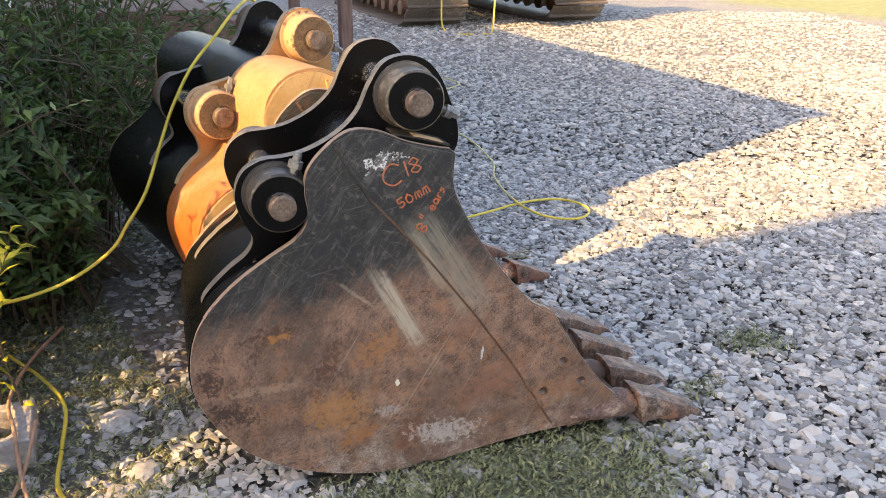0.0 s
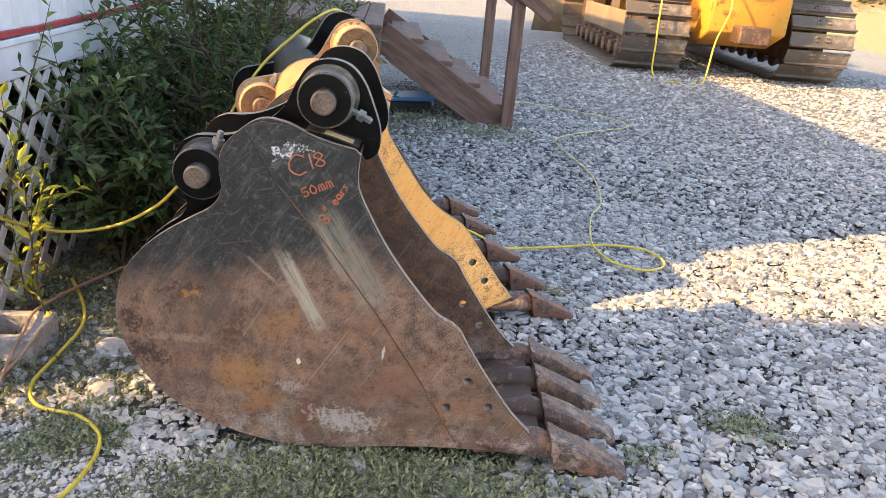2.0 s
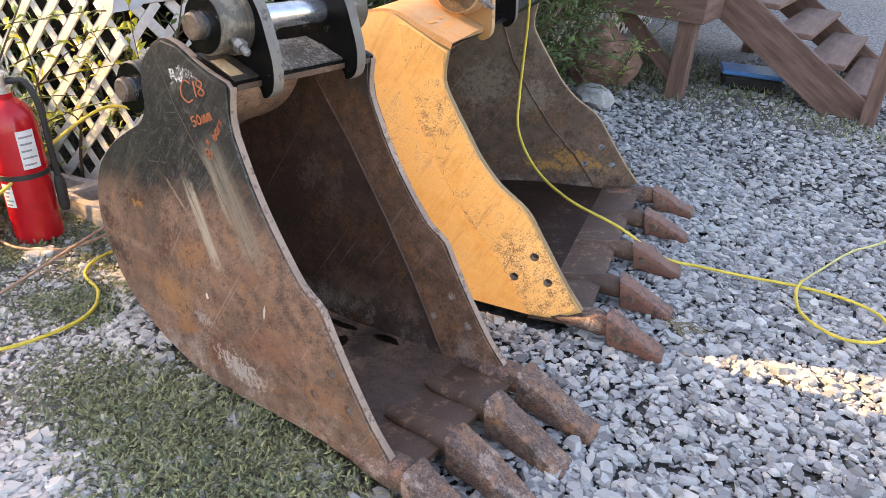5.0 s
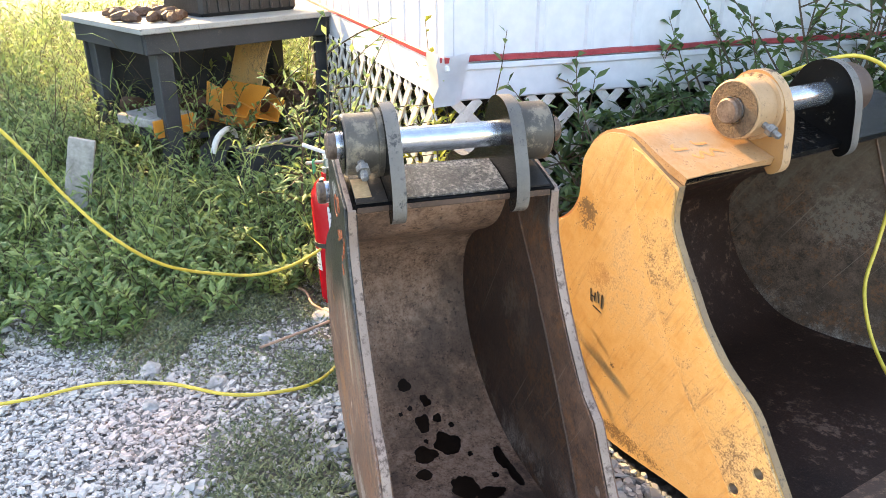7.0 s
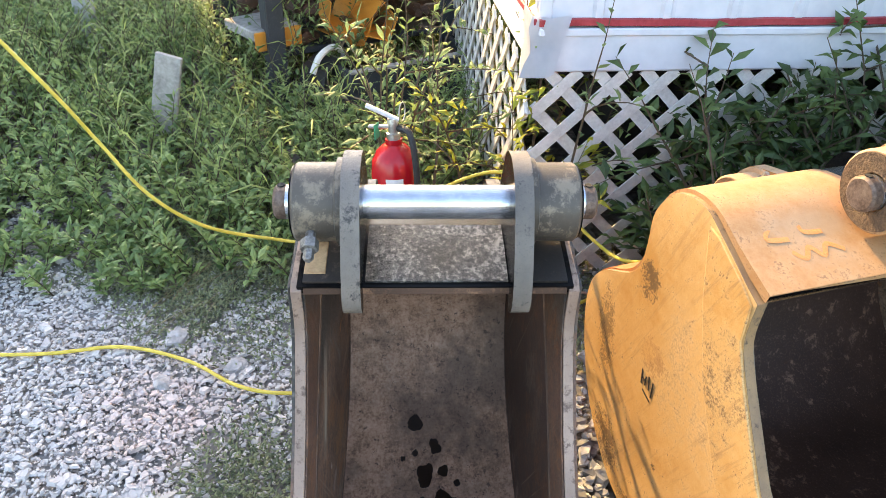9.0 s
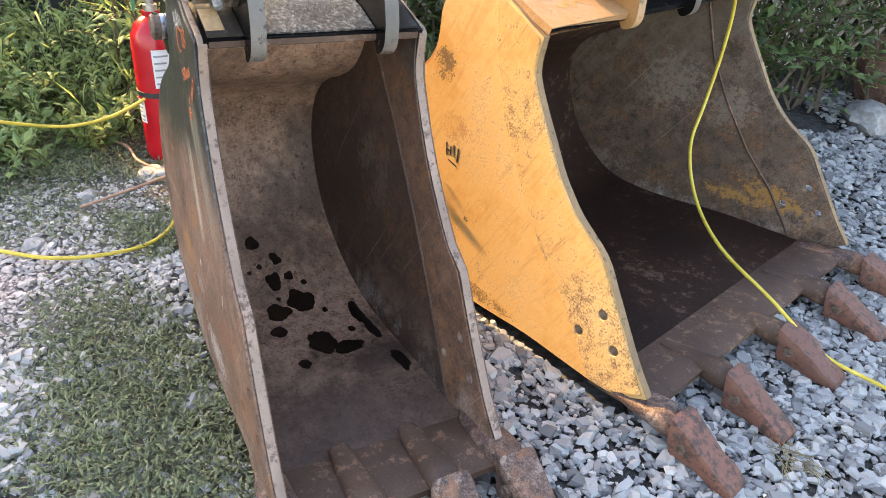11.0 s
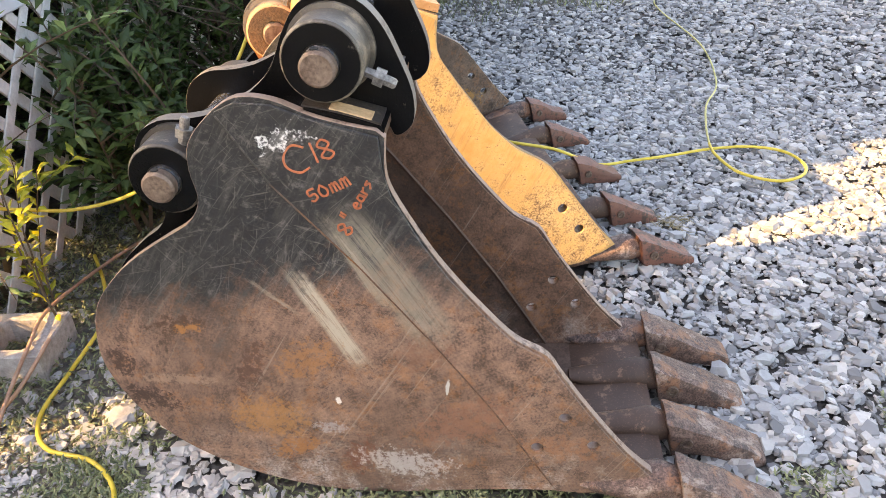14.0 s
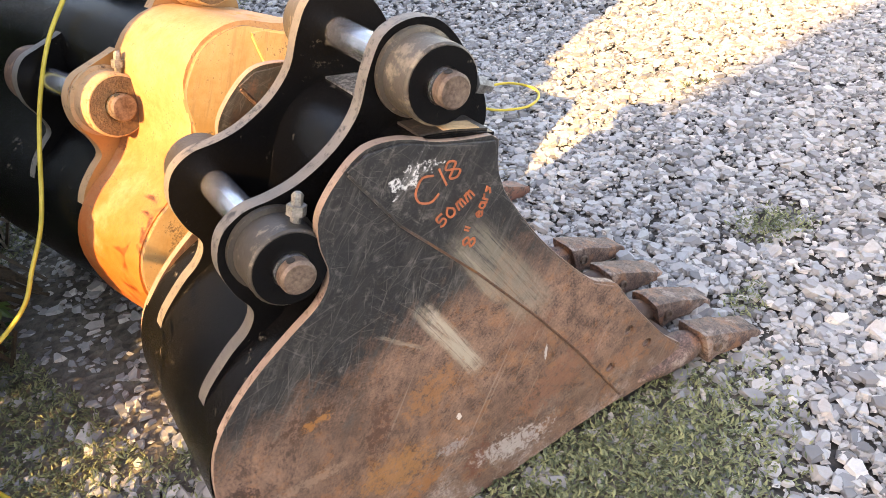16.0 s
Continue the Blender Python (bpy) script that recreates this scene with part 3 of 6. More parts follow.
def scatter_stones(name, x0, x1, y0, y1, per_m2, size, seed, label, keep):
    """Broken slate chips lying over a stretch of the yard."""
    rng = np.random.default_rng(seed)
    n = int((x1 - x0) * (y1 - y0) * per_m2)
    px, py, pick = rng.uniform(x0, x1, n), rng.uniform(y0, y1, n), rng.uniform(0, 1, n)
    ok = np.array([keep(x, y) * (1 - 0.72 * min(1.0, 1.2 * soil_amount(x, y))) > p for x, y, p in zip(px, py, pick)])
    px, py = px[ok], py[ok]
    n = len(px)
    ang = (np.arange(5) * 1.2566)[None] + rng.uniform(-0.38, 0.38, (n, 5))
    rad = rng.uniform(0.7, 1.15, (n, 5))
    lo = np.stack([np.cos(ang) * rad, np.sin(ang) * rad, np.full((n, 5), -1.0)], 2) + rng.uniform(-0.2, 0.2, (n, 5, 3))
    hi = np.stack([np.cos(ang) * rad * 0.78, np.sin(ang) * rad * 0.78, np.full((n, 5), 1.0)], 2) + rng.uniform(-0.16, 0.16, (n, 5, 3)) * [1, 1, 1.6]
    v = np.concatenate([lo, hi], 1)
    s = np.minimum(size * np.exp(rng.normal(0, 0.42, n)), 0.058)
    s *= np.where(((px < -0.1) & (py < 1.35)) | ((px < 0.3) & (py < 1.0)), rng.uniform(0.35, 0.72, n), 1.0)
    dims = np.stack([s * rng.uniform(0.85, 1.4, n), s * rng.uniform(0.55, 1.0, n), s * rng.uniform(0.13, 0.36, n)], 1) / 2
    v *= dims[:, None]
    a, b, c = rng.uniform(0, 6.28, n), rng.normal(0, 0.17, n), rng.normal(0, 0.17, n)
    ca, sa, cb, sb, cc, sc = np.cos(a), np.sin(a), np.cos(b), np.sin(b), np.cos(c), np.sin(c)
    x, y, z = v[..., 0], v[..., 1], v[..., 2]
    y, z = y * cb[:, None] - z * sb[:, None], y * sb[:, None] + z * cb[:, None]
    x, z = x * cc[:, None] + z * sc[:, None], -x * sc[:, None] + z * cc[:, None]
    x, y = x * ca[:, None] - y * sa[:, None], x * sa[:, None] + y * ca[:, None]
    up = -0.006 + rng.uniform(0, 0.014, n) + dims[:, 2] * 0.5
    v = np.stack([x + px[:, None], y + py[:, None], z + up[:, None]], 2).reshape(-1, 3)
    f = []
    for b in range(0, 10 * n, 10):
        f.append((b + 5, b + 6, b + 7, b + 8, b + 9))
        f += [(b + i, b + (i + 1) % 5, b + 5 + (i + 1) % 5, b + 5 + i) for i in range(5)]
    mesh = bpy.data.meshes.new(name)
    mesh.from_pydata(v.tolist(), [], f)
    mesh.materials.append(M["stone"])
    tagged(new(name, mesh), label, "gravel", kind="stuff")


def clear_of_buckets(x, y):
    """No stones where a bucket lies on the ground."""
    for turn, v0, w, u0, u1 in ((18.1, 1.489, 0.46, 0.17, 0.97), (32.0, 2.03, 1.1, 0.70, 1.47)):
        c, s = math.cos(radians(turn)), math.sin(radians(turn))
        u, v = x * c + y * s, -x * s + y * c - v0
        if u0 < u < u1 and -0.005 < v < w + (1.5 - u) * 0.0:
            return 0.0
    return 1.0


scatter_stones("gravel", -1.6, 3.4, -0.9, 4.3, 3700, 0.0255, 1, "loose grey broken slate gravel covering the yard", lambda x, y: clear_of_buckets(x, y) * min(1.0, (3.4 - x) / 0.6, (y + 0.9) / 0.5))
scatter_stones("gravel", -2.2, 4.6, 4.3, 8.4, 1900, 0.027, 2, "loose grey broken slate gravel further out", lambda x, y: min(1.0, (8.8 - y) / 2.5, (4.7 - x) / 0.7))
scatter_stones("gravel", -1.35, 0.25, -0.5, 1.4, 9500, 0.018, 5, "finer grey gravel and chips by the weeds", lambda x, y: 1.0)
scatter_stones("gravel", -0.5, 2.5, 0.8, 4.1, 2400, 0.016, 6, "small grey chips between the gravel", clear_of_buckets)
scatter_stones("gravel", -2.0, 6.5, 8.0, 13.5, 330, 0.042, 3, "loose grey broken slate gravel near the bulldozer", lambda x, y: 1.0)
scatter_stones("gravel", 3.4, 6.0, 3.0, 8.0, 700, 0.038, 4, "loose grey broken slate gravel in the sun", lambda x, y: 1.0)


# ---- excavator buckets ----
def warp(bm, width, at_x, taper, skew):
    """Bring a straight bucket part to its true form: the sides close in towards the back."""
    k0, k1 = skew
    for v in bm.verts:
        k = radians(k0 + (k1 - k0) * min(1.0, max(0.0, (v.co.x - 0.5) / 1.0)))
        s, c = math.sin(k), math.cos(k)
        w = (width - 2 * math.tan(radians(taper)) * (at_x - v.co.x)) / width
        y = v.co.y * w
        v.co = Vector((v.co.x - y * s, y * c, v.co.z))
    return bm


def thick_strip(profile, y0, y1, thick):
    """A bent sheet along a profile in x and z; thickness goes to the right of its way."""
    p = [Vector(q) for q in profile]
    inner = []
    for i, q in enumerate(p):
        d = (p[min(i + 1, len(p) - 1)] - p[max(i - 1, 0)]).normalized()
        inner.append(q + Vector((-d.y, d.x)) * thick)
    bm = bmesh.new()
    rows = []
    for q, r in zip(p, inner):
        rows.append(ring(bm, [(q.x, y0, q.y), (q.x, y1, q.y), (r.x, y1, r.y), (r.x, y0, r.y)]))
    skin(bm, rows)
    return bm


def hexbolt(bm, at, axis, r=0.011, h=0.05):
    lathe(bm, at, axis, [(0, r * 0.75), (h * 0.3, r * 0.75), (h * 0.3, r * 1.35), (h * 0.62, r * 1.35), (h * 0.62, r * 0.8), (h * 0.92, r * 0.8), (h, r * 0.55)], 6)
    return bm


def cast_body(bm, rows, n=16, power=3.4, wear=0.0, seed=0.0):
    """A cast body along x with rounded corners: rows of (x, y, z, width, height, lean of the row's plane)."""
    out = []
    for x, y, z, w, h, lean in rows:
        pts = []
        for i in range(n):
            a = 2 * math.pi * (i + 0.5) / n
            c, q = math.cos(a), math.sin(a)
            r = (abs(c) ** power + abs(q) ** power) ** (-1 / power)
            dy, dz = r * c * w / 2, r * q * h / 2
            p = Vector((x + lean * dz, y + dy, z + dz))
            pts.append(p + Vector((0.3, 0.5, 1.0)) * wear * noise.noise(p * 26 + Vector((seed, seed, 0))))
        out.append(ring(bm, pts))
    skin(bm, out)
    return bm


def tooth_set(root, y, lip_x, z, scale, bend, mats, reach, corner):
    """One adapter welded over the lip with the tooth pushed on it, drooping to the ground."""
    q = scale
    mid = lambda d: z - 0.14 * d - 0.27 * max(0.0, d - 0.03) ** 1.35
    row = lambda d, w, h, lean=0.0, up=0.0: (lip_x + d, y, mid(d) + up, w * q, h * q, lean)
    a = cast_body(bmesh.new(), [row(-0.15, 0.04, 0.02, 0, -0.03), row(-0.12, 0.052 + corner, 0.034, 0, -0.026), row(-0.07, 0.06 + corner, 0.046, 0, -0.018), row(-0.03, 0.068 + corner, 0.058, 0, -0.008), row(0.004, 0.072 + corner * 0.6, 0.07), row(0.022, 0.068, 0.072), row(0.045, 0.056, 0.06), row(0.075, 0.05, 0.05)], 16, 2.3, 0.004, y * 9)
    part("adapter", bend(a), mats[0], root, "worn steel tooth adapter")
    L = reach
    t = cast_body(bmesh.new(), [row(0.044, 0.076, 0.08, -0.2), row(0.046, 0.088, 0.096, -0.2), row(0.059, 0.089, 0.095, -0.18), row(0.064, 0.084, 0.088, -0.15), row(0.095, 0.081, 0.077), row(L * 0.52, 0.08, 0.066), row(L * 0.68, 0.078, 0.05, 0, -0.002), row(L * 0.82, 0.077, 0.041, 0, -0.002), row(L * 0.93, 0.075, 0.034, 0, -0.002), row(L * 0.98, 0.07, 0.028, 0, -0.003), row(L, 0.06, 0.017, 0, -0.004)], 20, 7.0, 0.006, y * 13 + 4)
    t = part("tooth", bend(t), mats[1], root, "worn rusty digging tooth", 32)
    for side in (-1, 1):
        p = bmesh.new()
        lathe(p, (lip_x + 0.08, y + side * 0.036 * q, mid(0.08) + 0.002), (0, side, 0), [(0, 0.013 * q), (0.012 * q, 0.013 * q), (0.012 * q, 0.0085 * q), (0.008 * q, 0.0075 * q)], 12)
        part("tooth_pin", bend(p), M["pin_end"], t)


def bucket(name, origin, turn, label, spec):
    root = thing(name, origin, turn, label, "excavator bucket")
    W, at_x, taper, skew = spec["width"], spec["front"], spec["taper"], spec["skew"]
    bend = lambda bm: warp(bm, W, at_x, taper, skew)
    th = spec["plate"]
    side = spec["side"]
    for y0, key in ((0.0, "near"), (W - th, "far")):
        bm = plate(side, y0, y0 + th, [circle(x, z, spec["hole"]) for x, z in spec["holes"]], 0.002, True)
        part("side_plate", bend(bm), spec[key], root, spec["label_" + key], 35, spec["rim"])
        # wear plate welded along the front edge
        o = spec["doubler"]
        bm = plate(o, -0.006 if y0 == 0 else y0 + th, 0.0 if y0 == 0 else y0 + th + 0.006, [circle(x, z, spec["hole"]) for x, z in spec["holes"]], 0.001)
        part("side_cutter", bend(bm), spec["strip_" + key], root, "thin welded side cutter plate")
        bm = plate(o, th if y0 == 0 else y0 - 0.003, th + 0.003 if y0 == 0 else y0, [circle(x, z, spec["hole"]) for x, z in spec["holes"]], 0.001)
        part("side_cutter", bend(bm), spec["strip_far"], root, "rusty inner side cutter plate")
        bm = bmesh.new()
        w0 = spec["weld"]
        tube(bm, [(x, -0.002 if y0 == 0 else W + 0.002, z) for x, z in w0], 0.0042, 6)
        part("weld_bead", bend(bm), spec["weld_mat"], root)
        bm = tube(bmesh.new(), [(x, th + 0.001 if y0 == 0 else y0 - 0.001, z) for x, z in w0], 0.005, 6)
        part("weld_bead", bend(bm), M["rust"], root)
    part("shell", bend(thick_strip(spec["shell"], th * 0.6, W - th * 0.6, -0.016)), spec["shell_mat"], root, spec["shell_label"])
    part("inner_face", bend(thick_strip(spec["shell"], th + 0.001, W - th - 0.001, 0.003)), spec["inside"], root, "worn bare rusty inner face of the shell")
    bm = loft(bmesh.new(), [(at_x - 0.16, W / 2, 0.041, W - 0.01, 0.026), (at_x - 0.02, W / 2, 0.062, W - 0.01, 0.034), (at_x + 0.015, W / 2, 0.066, W - 0.01, 0.016)], 0.1)
    part("cutting_edge", bend(bm), M["rust"], root, "thick worn cutting edge")
    (p1, p2), R, r = (spec["pin1"], spec["pin2"]), spec["boss"], spec["pin"]
    e0, e1, et = spec["ear0"], spec["ear1"], spec["ear_t"]
    for i, (y0, sgn, m, me) in enumerate(((e0, -1, spec["boss_near"], spec["ear_near"]), (e1, 1, spec["boss_far"], spec["ear_far"]))):
        lo, hi = (y0, y0 + et) if sgn < 0 else (y0 - et, y0)
        ear = part("ear", bend(plate(spec["ear"], lo, hi, [circle(*p, r * 0.98, 20) for p in (p1, p2)], 0.004, True)), me, root, spec["ear_label"][i], 35, spec["ear_edge"][i])
        for p in (p1, p2):
            bm = bmesh.new()
            L = spec["boss_len"]
            lathe(bm, (p[0], y0 - sgn * 0.001, p[1]), (0, sgn, 0), [(0, R * 1.12), (0.012, R * 1.12), (0.014, R), (L - 0.004, R), (L, R * 0.95), (L, r * 1.12), (L - 0.01, r * 1.12)], 32)
            boss = part("boss", bend(bm), m, ear, spec["boss_label"][i])
            bm = plate(circle(*p, R * 0.93, 28), y0 + sgn * L, y0 + sgn * (L + 0.002), [circle(*p, r * 1.1, 20)], 0)
            part("boss_face", bend(bm), spec["boss_face"][i], ear, spec["face_label"][i])
            if sgn < 0 or spec["both_bolts"]:
                bm = bmesh.new()
                if p is p1:
                    hexbolt(bm, (p[0] + R * 0.93, y0 + sgn * L * 0.62, p[1] - R * 0.35), (0.9, 0, -0.42))
                else:
                    hexbolt(bm, (p[0] + R * 0.5, y0 + sgn * L * 0.62, p[1] + R * 0.8), (0.3, 0, 0.95))
                part("retaining_bolt", bend(bm), M["steel"], boss, "bare steel retaining bolt")
    for p in (p1, p2):
        out = spec["boss_len"] + spec["pin_out"]
        bm = bmesh.new()
        lathe(bm, (p[0], e0 - out, p[1]), (0, 1, 0), [(0, r * 0.86), (0.004, r), (e1 - e0 + 2 * out - 0.004, r), (e1 - e0 + 2 * out, r * 0.86)], 28)
        pin = part("pin", bend(bm), M["chrome"], root, "polished steel hinge pin with rusty ends")
        for y, s in ((e0 - out, -1), (e1 + out, 1)):
            bm = bmesh.new()
            lathe(bm, (p[0], y + s * 0.0005, p[1]), (0, s, 0), [(-0.019, r * 1.012), (-0.003, r * 1.012), (0.0015, r * 0.86)], 24)
            part("pin_face", bend(bm), M["pin_end"], pin)
            # near-black disc stands for the shade inside the pin's hole
            bm = bmesh.new()
            lathe(bm, (p[0] - 0.1 * r, y - s * 0.010, p[1] + r * 0.98), (0, 0, 1), [(0, 0.0065), (0.0025, 0.0065)], 10)
            part("pin_hole", bend(bm), M["dark"], pin)
    for i, y in enumerate(spec["teeth"]):
        ends = i in (0, len(spec["teeth"]) - 1)
        tooth_set(root, y, spec["tooth_x"], spec["tooth_z"], spec["tooth_scale"], bend, (M["tooth"] if ends else spec["adapter_mat"], spec["tooth_mat"]), spec["tooth_reach"], 0.012 if ends else 0.0)
    return root, bend


k = Nodes("scoured_bucket_floor", 0.6)
a, b, f = k.noise(4, 6, 0.7), k.noise(30, 8, 0.75), k.noise(150, 3)
gr = k.math("ADD", k.math("MULTIPLY", b, 0.65), k.math("MULTIPLY", f, 0.35))
col = k.ramp(gr, [(0.38, (0.16, 0.086, 0.056)), (0.5, (0.39, 0.225, 0.148)), (0.62, (0.51, 0.325, 0.235))])
col = k.mix(k.ramp(a, [(0.46, 0.0), (0.62, 0.7)]), col, (0.085, 0.055, 0.042))
col = k.mix(k.ramp(k.noise(60, 5, 0.7, k.mapped(loc=(1, 1, 1))), [(0.6, 0.0), (0.64, 0.7)]), col, (0.03, 0.018, 0.014))
mud = k.math("ADD", k.math("MULTIPLY", k.axis("X"), 1.0), k.math("MULTIPLY", k.math("SUBTRACT", a, 0.5), 0.9))
col = k.mix(k.math("MULTIPLY", k.ramp(mud, [(0.40, 0.0), (0.62, 0.75)]), k.ramp(k.axis("Z"), [(0.16, 1.0), (0.24, 0.0)])), col, (0.05, 0.03, 0.023))
M["floor_wear"] = k.done(col, b, 0.4, 0.004)
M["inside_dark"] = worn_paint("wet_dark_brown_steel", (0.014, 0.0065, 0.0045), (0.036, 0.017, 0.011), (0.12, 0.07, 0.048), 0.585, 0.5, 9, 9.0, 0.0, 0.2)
k = Nodes("oily_black_top_plate", 0.38)
b = k.noise(70, 6, 0.75)
c = k.math("ADD", k.math("MULTIPLY", k.noise(7, 5), 0.4), k.math("MULTIPLY", k.noise(110, 5, 0.7), 0.6))
M["grime"] = k.done(k.ramp(c, [(0.44, (0.012, 0.012, 0.012)), (0.52, (0.10, 0.095, 0.09)), (0.60, (0.42, 0.39, 0.36))]), b, 1.0, 0.012)

smooth2 = lambda pts, n=4, closed=True: [(q.x, q.y) for q in curve_through([Vector((x, z)) for x, z in pts], n, closed)]

# narrow bucket: black over rust
NARROW = dict(
    width=0.475, front=1.0, taper=1.4, skew=(1.4, 1.4), plate=0.018, hole=0.012,
    side=smooth2([(0.513, 0.80), (0.509, 0.745), (0.519, 0.702), (0.565, 0.614), (0.605, 0.552), (0.659, 0.482), (0.713, 0.422), (0.768, 0.388), (0.80, 0.338), (0.854, 0.256), (0.925, 0.16), (0.985, 0.10)], 4, False)[:-1]
    + smooth2([(0.99, 0.092), (0.93, 0.055), (0.85, 0.042), (0.739, 0.04), (0.60, 0.028), (0.456, 0.012), (0.338, 0.014), (0.219, 0.04), (0.116, 0.084), (0.03, 0.146), (-0.032, 0.23), (-0.066, 0.323), (-0.062, 0.407), (-0.038, 0.475), (0.008, 0.532), (0.06, 0.576), (0.12, 0.615), (0.172, 0.648), (0.197, 0.69), (0.193, 0.743), (0.202, 0.79), (0.242, 0.835), (0.29, 0.864), (0.345, 0.86), (0.402, 0.836), (0.451, 0.822), (0.50, 0.812)], 4, False),
    holes=((0.757, 0.166), (0.862, 0.177), (0.806, 0.245)),
    doubler=[(0.255, 0.842), (0.29, 0.858), (0.345, 0.854), (0.402, 0.831), (0.451, 0.817), (0.503, 0.803), (0.505, 0.745), (0.515, 0.702), (0.56, 0.614), (0.60, 0.55), (0.654, 0.48), (0.708, 0.42), (0.763, 0.385), (0.795, 0.336), (0.849, 0.254), (0.92, 0.158), (0.975, 0.10), (0.93, 0.06), (0.85, 0.046), (0.80, 0.046), (0.671, 0.262), (0.572, 0.408), (0.452, 0.57), (0.326, 0.721)],
    weld=[(0.258, 0.836), (0.326, 0.721), (0.452, 0.57), (0.572, 0.408), (0.671, 0.262), (0.798, 0.05)],
    shell=smooth2([(0.507, 0.794), (0.44, 0.815), (0.375, 0.826), (0.32, 0.806), (0.28, 0.755), (0.255, 0.69), (0.21, 0.63), (0.14, 0.583), (0.065, 0.548), (0.012, 0.51), (-0.028, 0.462), (-0.05, 0.40), (-0.053, 0.325), (-0.02, 0.238), (0.04, 0.157), (0.122, 0.098), (0.222, 0.054), (0.34, 0.028), (0.456, 0.026), (0.60, 0.04), (0.74, 0.05), (0.9, 0.054)], 3, False),
    pin1=(0.428, 0.913), pin2=(0.146, 0.722), boss=0.062, pin=0.027, boss_len=0.082, pin_out=0.032, ear0=0.088, ear1=0.388, ear_t=0.03, both_bolts=False,
    ear=smooth2([(0.518, 0.768), (0.546, 0.79), (0.548, 0.84), (0.528, 0.90), (0.506, 0.948), (0.474, 0.982), (0.428, 0.993), (0.383, 0.979), (0.352, 0.935), (0.325, 0.88), (0.28, 0.838), (0.22, 0.808), (0.17, 0.797), (0.12, 0.793), (0.08, 0.768), (0.063, 0.72), (0.073, 0.668), (0.092, 0.625), (0.075, 0.59), (0.035, 0.56), (-0.02, 0.505), (-0.045, 0.44), (-0.041, 0.448), (0.002, 0.509), (0.06, 0.551), (0.135, 0.586), (0.205, 0.634), (0.25, 0.694), (0.275, 0.758), (0.317, 0.81), (0.375, 0.83), (0.44, 0.818), (0.50, 0.792)]),
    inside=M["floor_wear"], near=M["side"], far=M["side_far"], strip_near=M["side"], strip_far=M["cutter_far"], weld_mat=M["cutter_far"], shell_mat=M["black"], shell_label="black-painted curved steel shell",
    ear_near=M["black"], ear_far=M["black"], boss_near=M["dusty_boss"], boss_far=M["dusty_boss"], boss_face=(M["black"], M["black"]), face_label=("black boss face",) * 2, rim=M["rim_rust_sunlit"], ear_edge=(M["rim_black"],) * 2, adapter_mat=M["rust"],
    label_near="black-painted side plate worn to rust below", label_far="rust-brown inner side plate", ear_label=("black hinge ear with chipped edge",) * 2, boss_label=("dusty black pin boss",) * 2,
    teeth=(0.012, 0.165, 0.322, 0.472), tooth_x=0.992, tooth_z=0.076, tooth_scale=1.0, tooth_reach=0.255, tooth_mat=M["tooth"],
)
n1 = radians(18.1)
narrow, narrow_bend = bucket("excavator_bucket", (-1.489 * math.sin(n1), 1.489 * math.cos(n1), 0), 18.1, "narrow black excavator bucket worn to rust, lying on gravel", NARROW)
bm = thick_strip([(0.505, 0.8125), (0.44, 0.832), (0.385, 0.8425)], 0.122, 0.356, -0.004)
part("top_plate", narrow_bend(bm), M["grime"], narrow, "rough oily black top plate")
for y0, y1 in ((0.02, 0.087), (0.390, 0.455)):
    part("top_web", narrow_bend(thick_strip([(0.505, 0.8115), (0.44, 0.831), (0.385, 0.8415)], y0, y1, -0.004)), M["web"], narrow, "scraped dark web beside the ear")
part("front_lip", narrow_bend(box(0.5075, 0.511, 0.02, 0.455, 0.793, 0.810, 0.002)), M["rust"], narrow, "worn front lip of the top plate")
# thin tan sheet painted as the sunlit patch beside the ear
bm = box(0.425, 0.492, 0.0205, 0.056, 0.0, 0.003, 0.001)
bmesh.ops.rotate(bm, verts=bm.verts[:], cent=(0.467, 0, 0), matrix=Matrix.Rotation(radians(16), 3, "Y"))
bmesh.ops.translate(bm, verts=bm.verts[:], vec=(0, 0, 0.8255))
part("sunlit_patch", narrow_bend(bm), M["dust_and_sun"], narrow, "tan patch painted as sunlight on the top plate")

# oil dripped on the floor of the narrow bucket
M["oil"] = speckled("black_oil_stain", (0.006, 0.0035, 0.003), (0.014, 0.008, 0.006), 30, 0.3, 0, 0.1)


def oil_stain(x, y, length, width, seed):
    """A thin uneven puddle lying on the curved floor; x runs along the floor."""
    line = [p for p in NARROW["shell"] if p[1] < 0.42]

    def height(u):
        for (x0, z0), (x1, z1) in zip(line, line[1:]):
            if x0 <= u <= x1:
                return z0 + (z1 - z0) * (u - x0) / (x1 - x0), (z1 - z0) / (x1 - x0)
        return line[-1][1], 0.0
    bm = bmesh.new()
    z, slope = height(x)
    tilt = 1 / math.hypot(1, slope)
    lift = 0.0052
    mid = bm.verts.new((x + slope * tilt * -lift, y, z + lift * tilt))
    rim = []
    for i in range(22):
        a = 2 * math.pi * i / 22
        r = 1 + 0.45 * noise.noise((math.cos(a) * 1.3, math.sin(a) * 1.3, seed)) + 0.2 * noise.noise((math.cos(a) * 4, math.sin(a) * 4, seed))
        u = x + math.cos(a) * length * r * tilt
        zz, sl = height(u)
        t2 = 1 / math.hypot(1, sl)
        rim.append(bm.verts.new((u - sl * t2 * lift, y + math.sin(a) * width * r, zz + lift * t2)))
    for i in range(22):
        bm.faces.new((mid, rim[i - 1], rim[i]))
    part("oil_stain", narrow_bend(bm), M["oil"], narrow, "black dripped oil", 60)


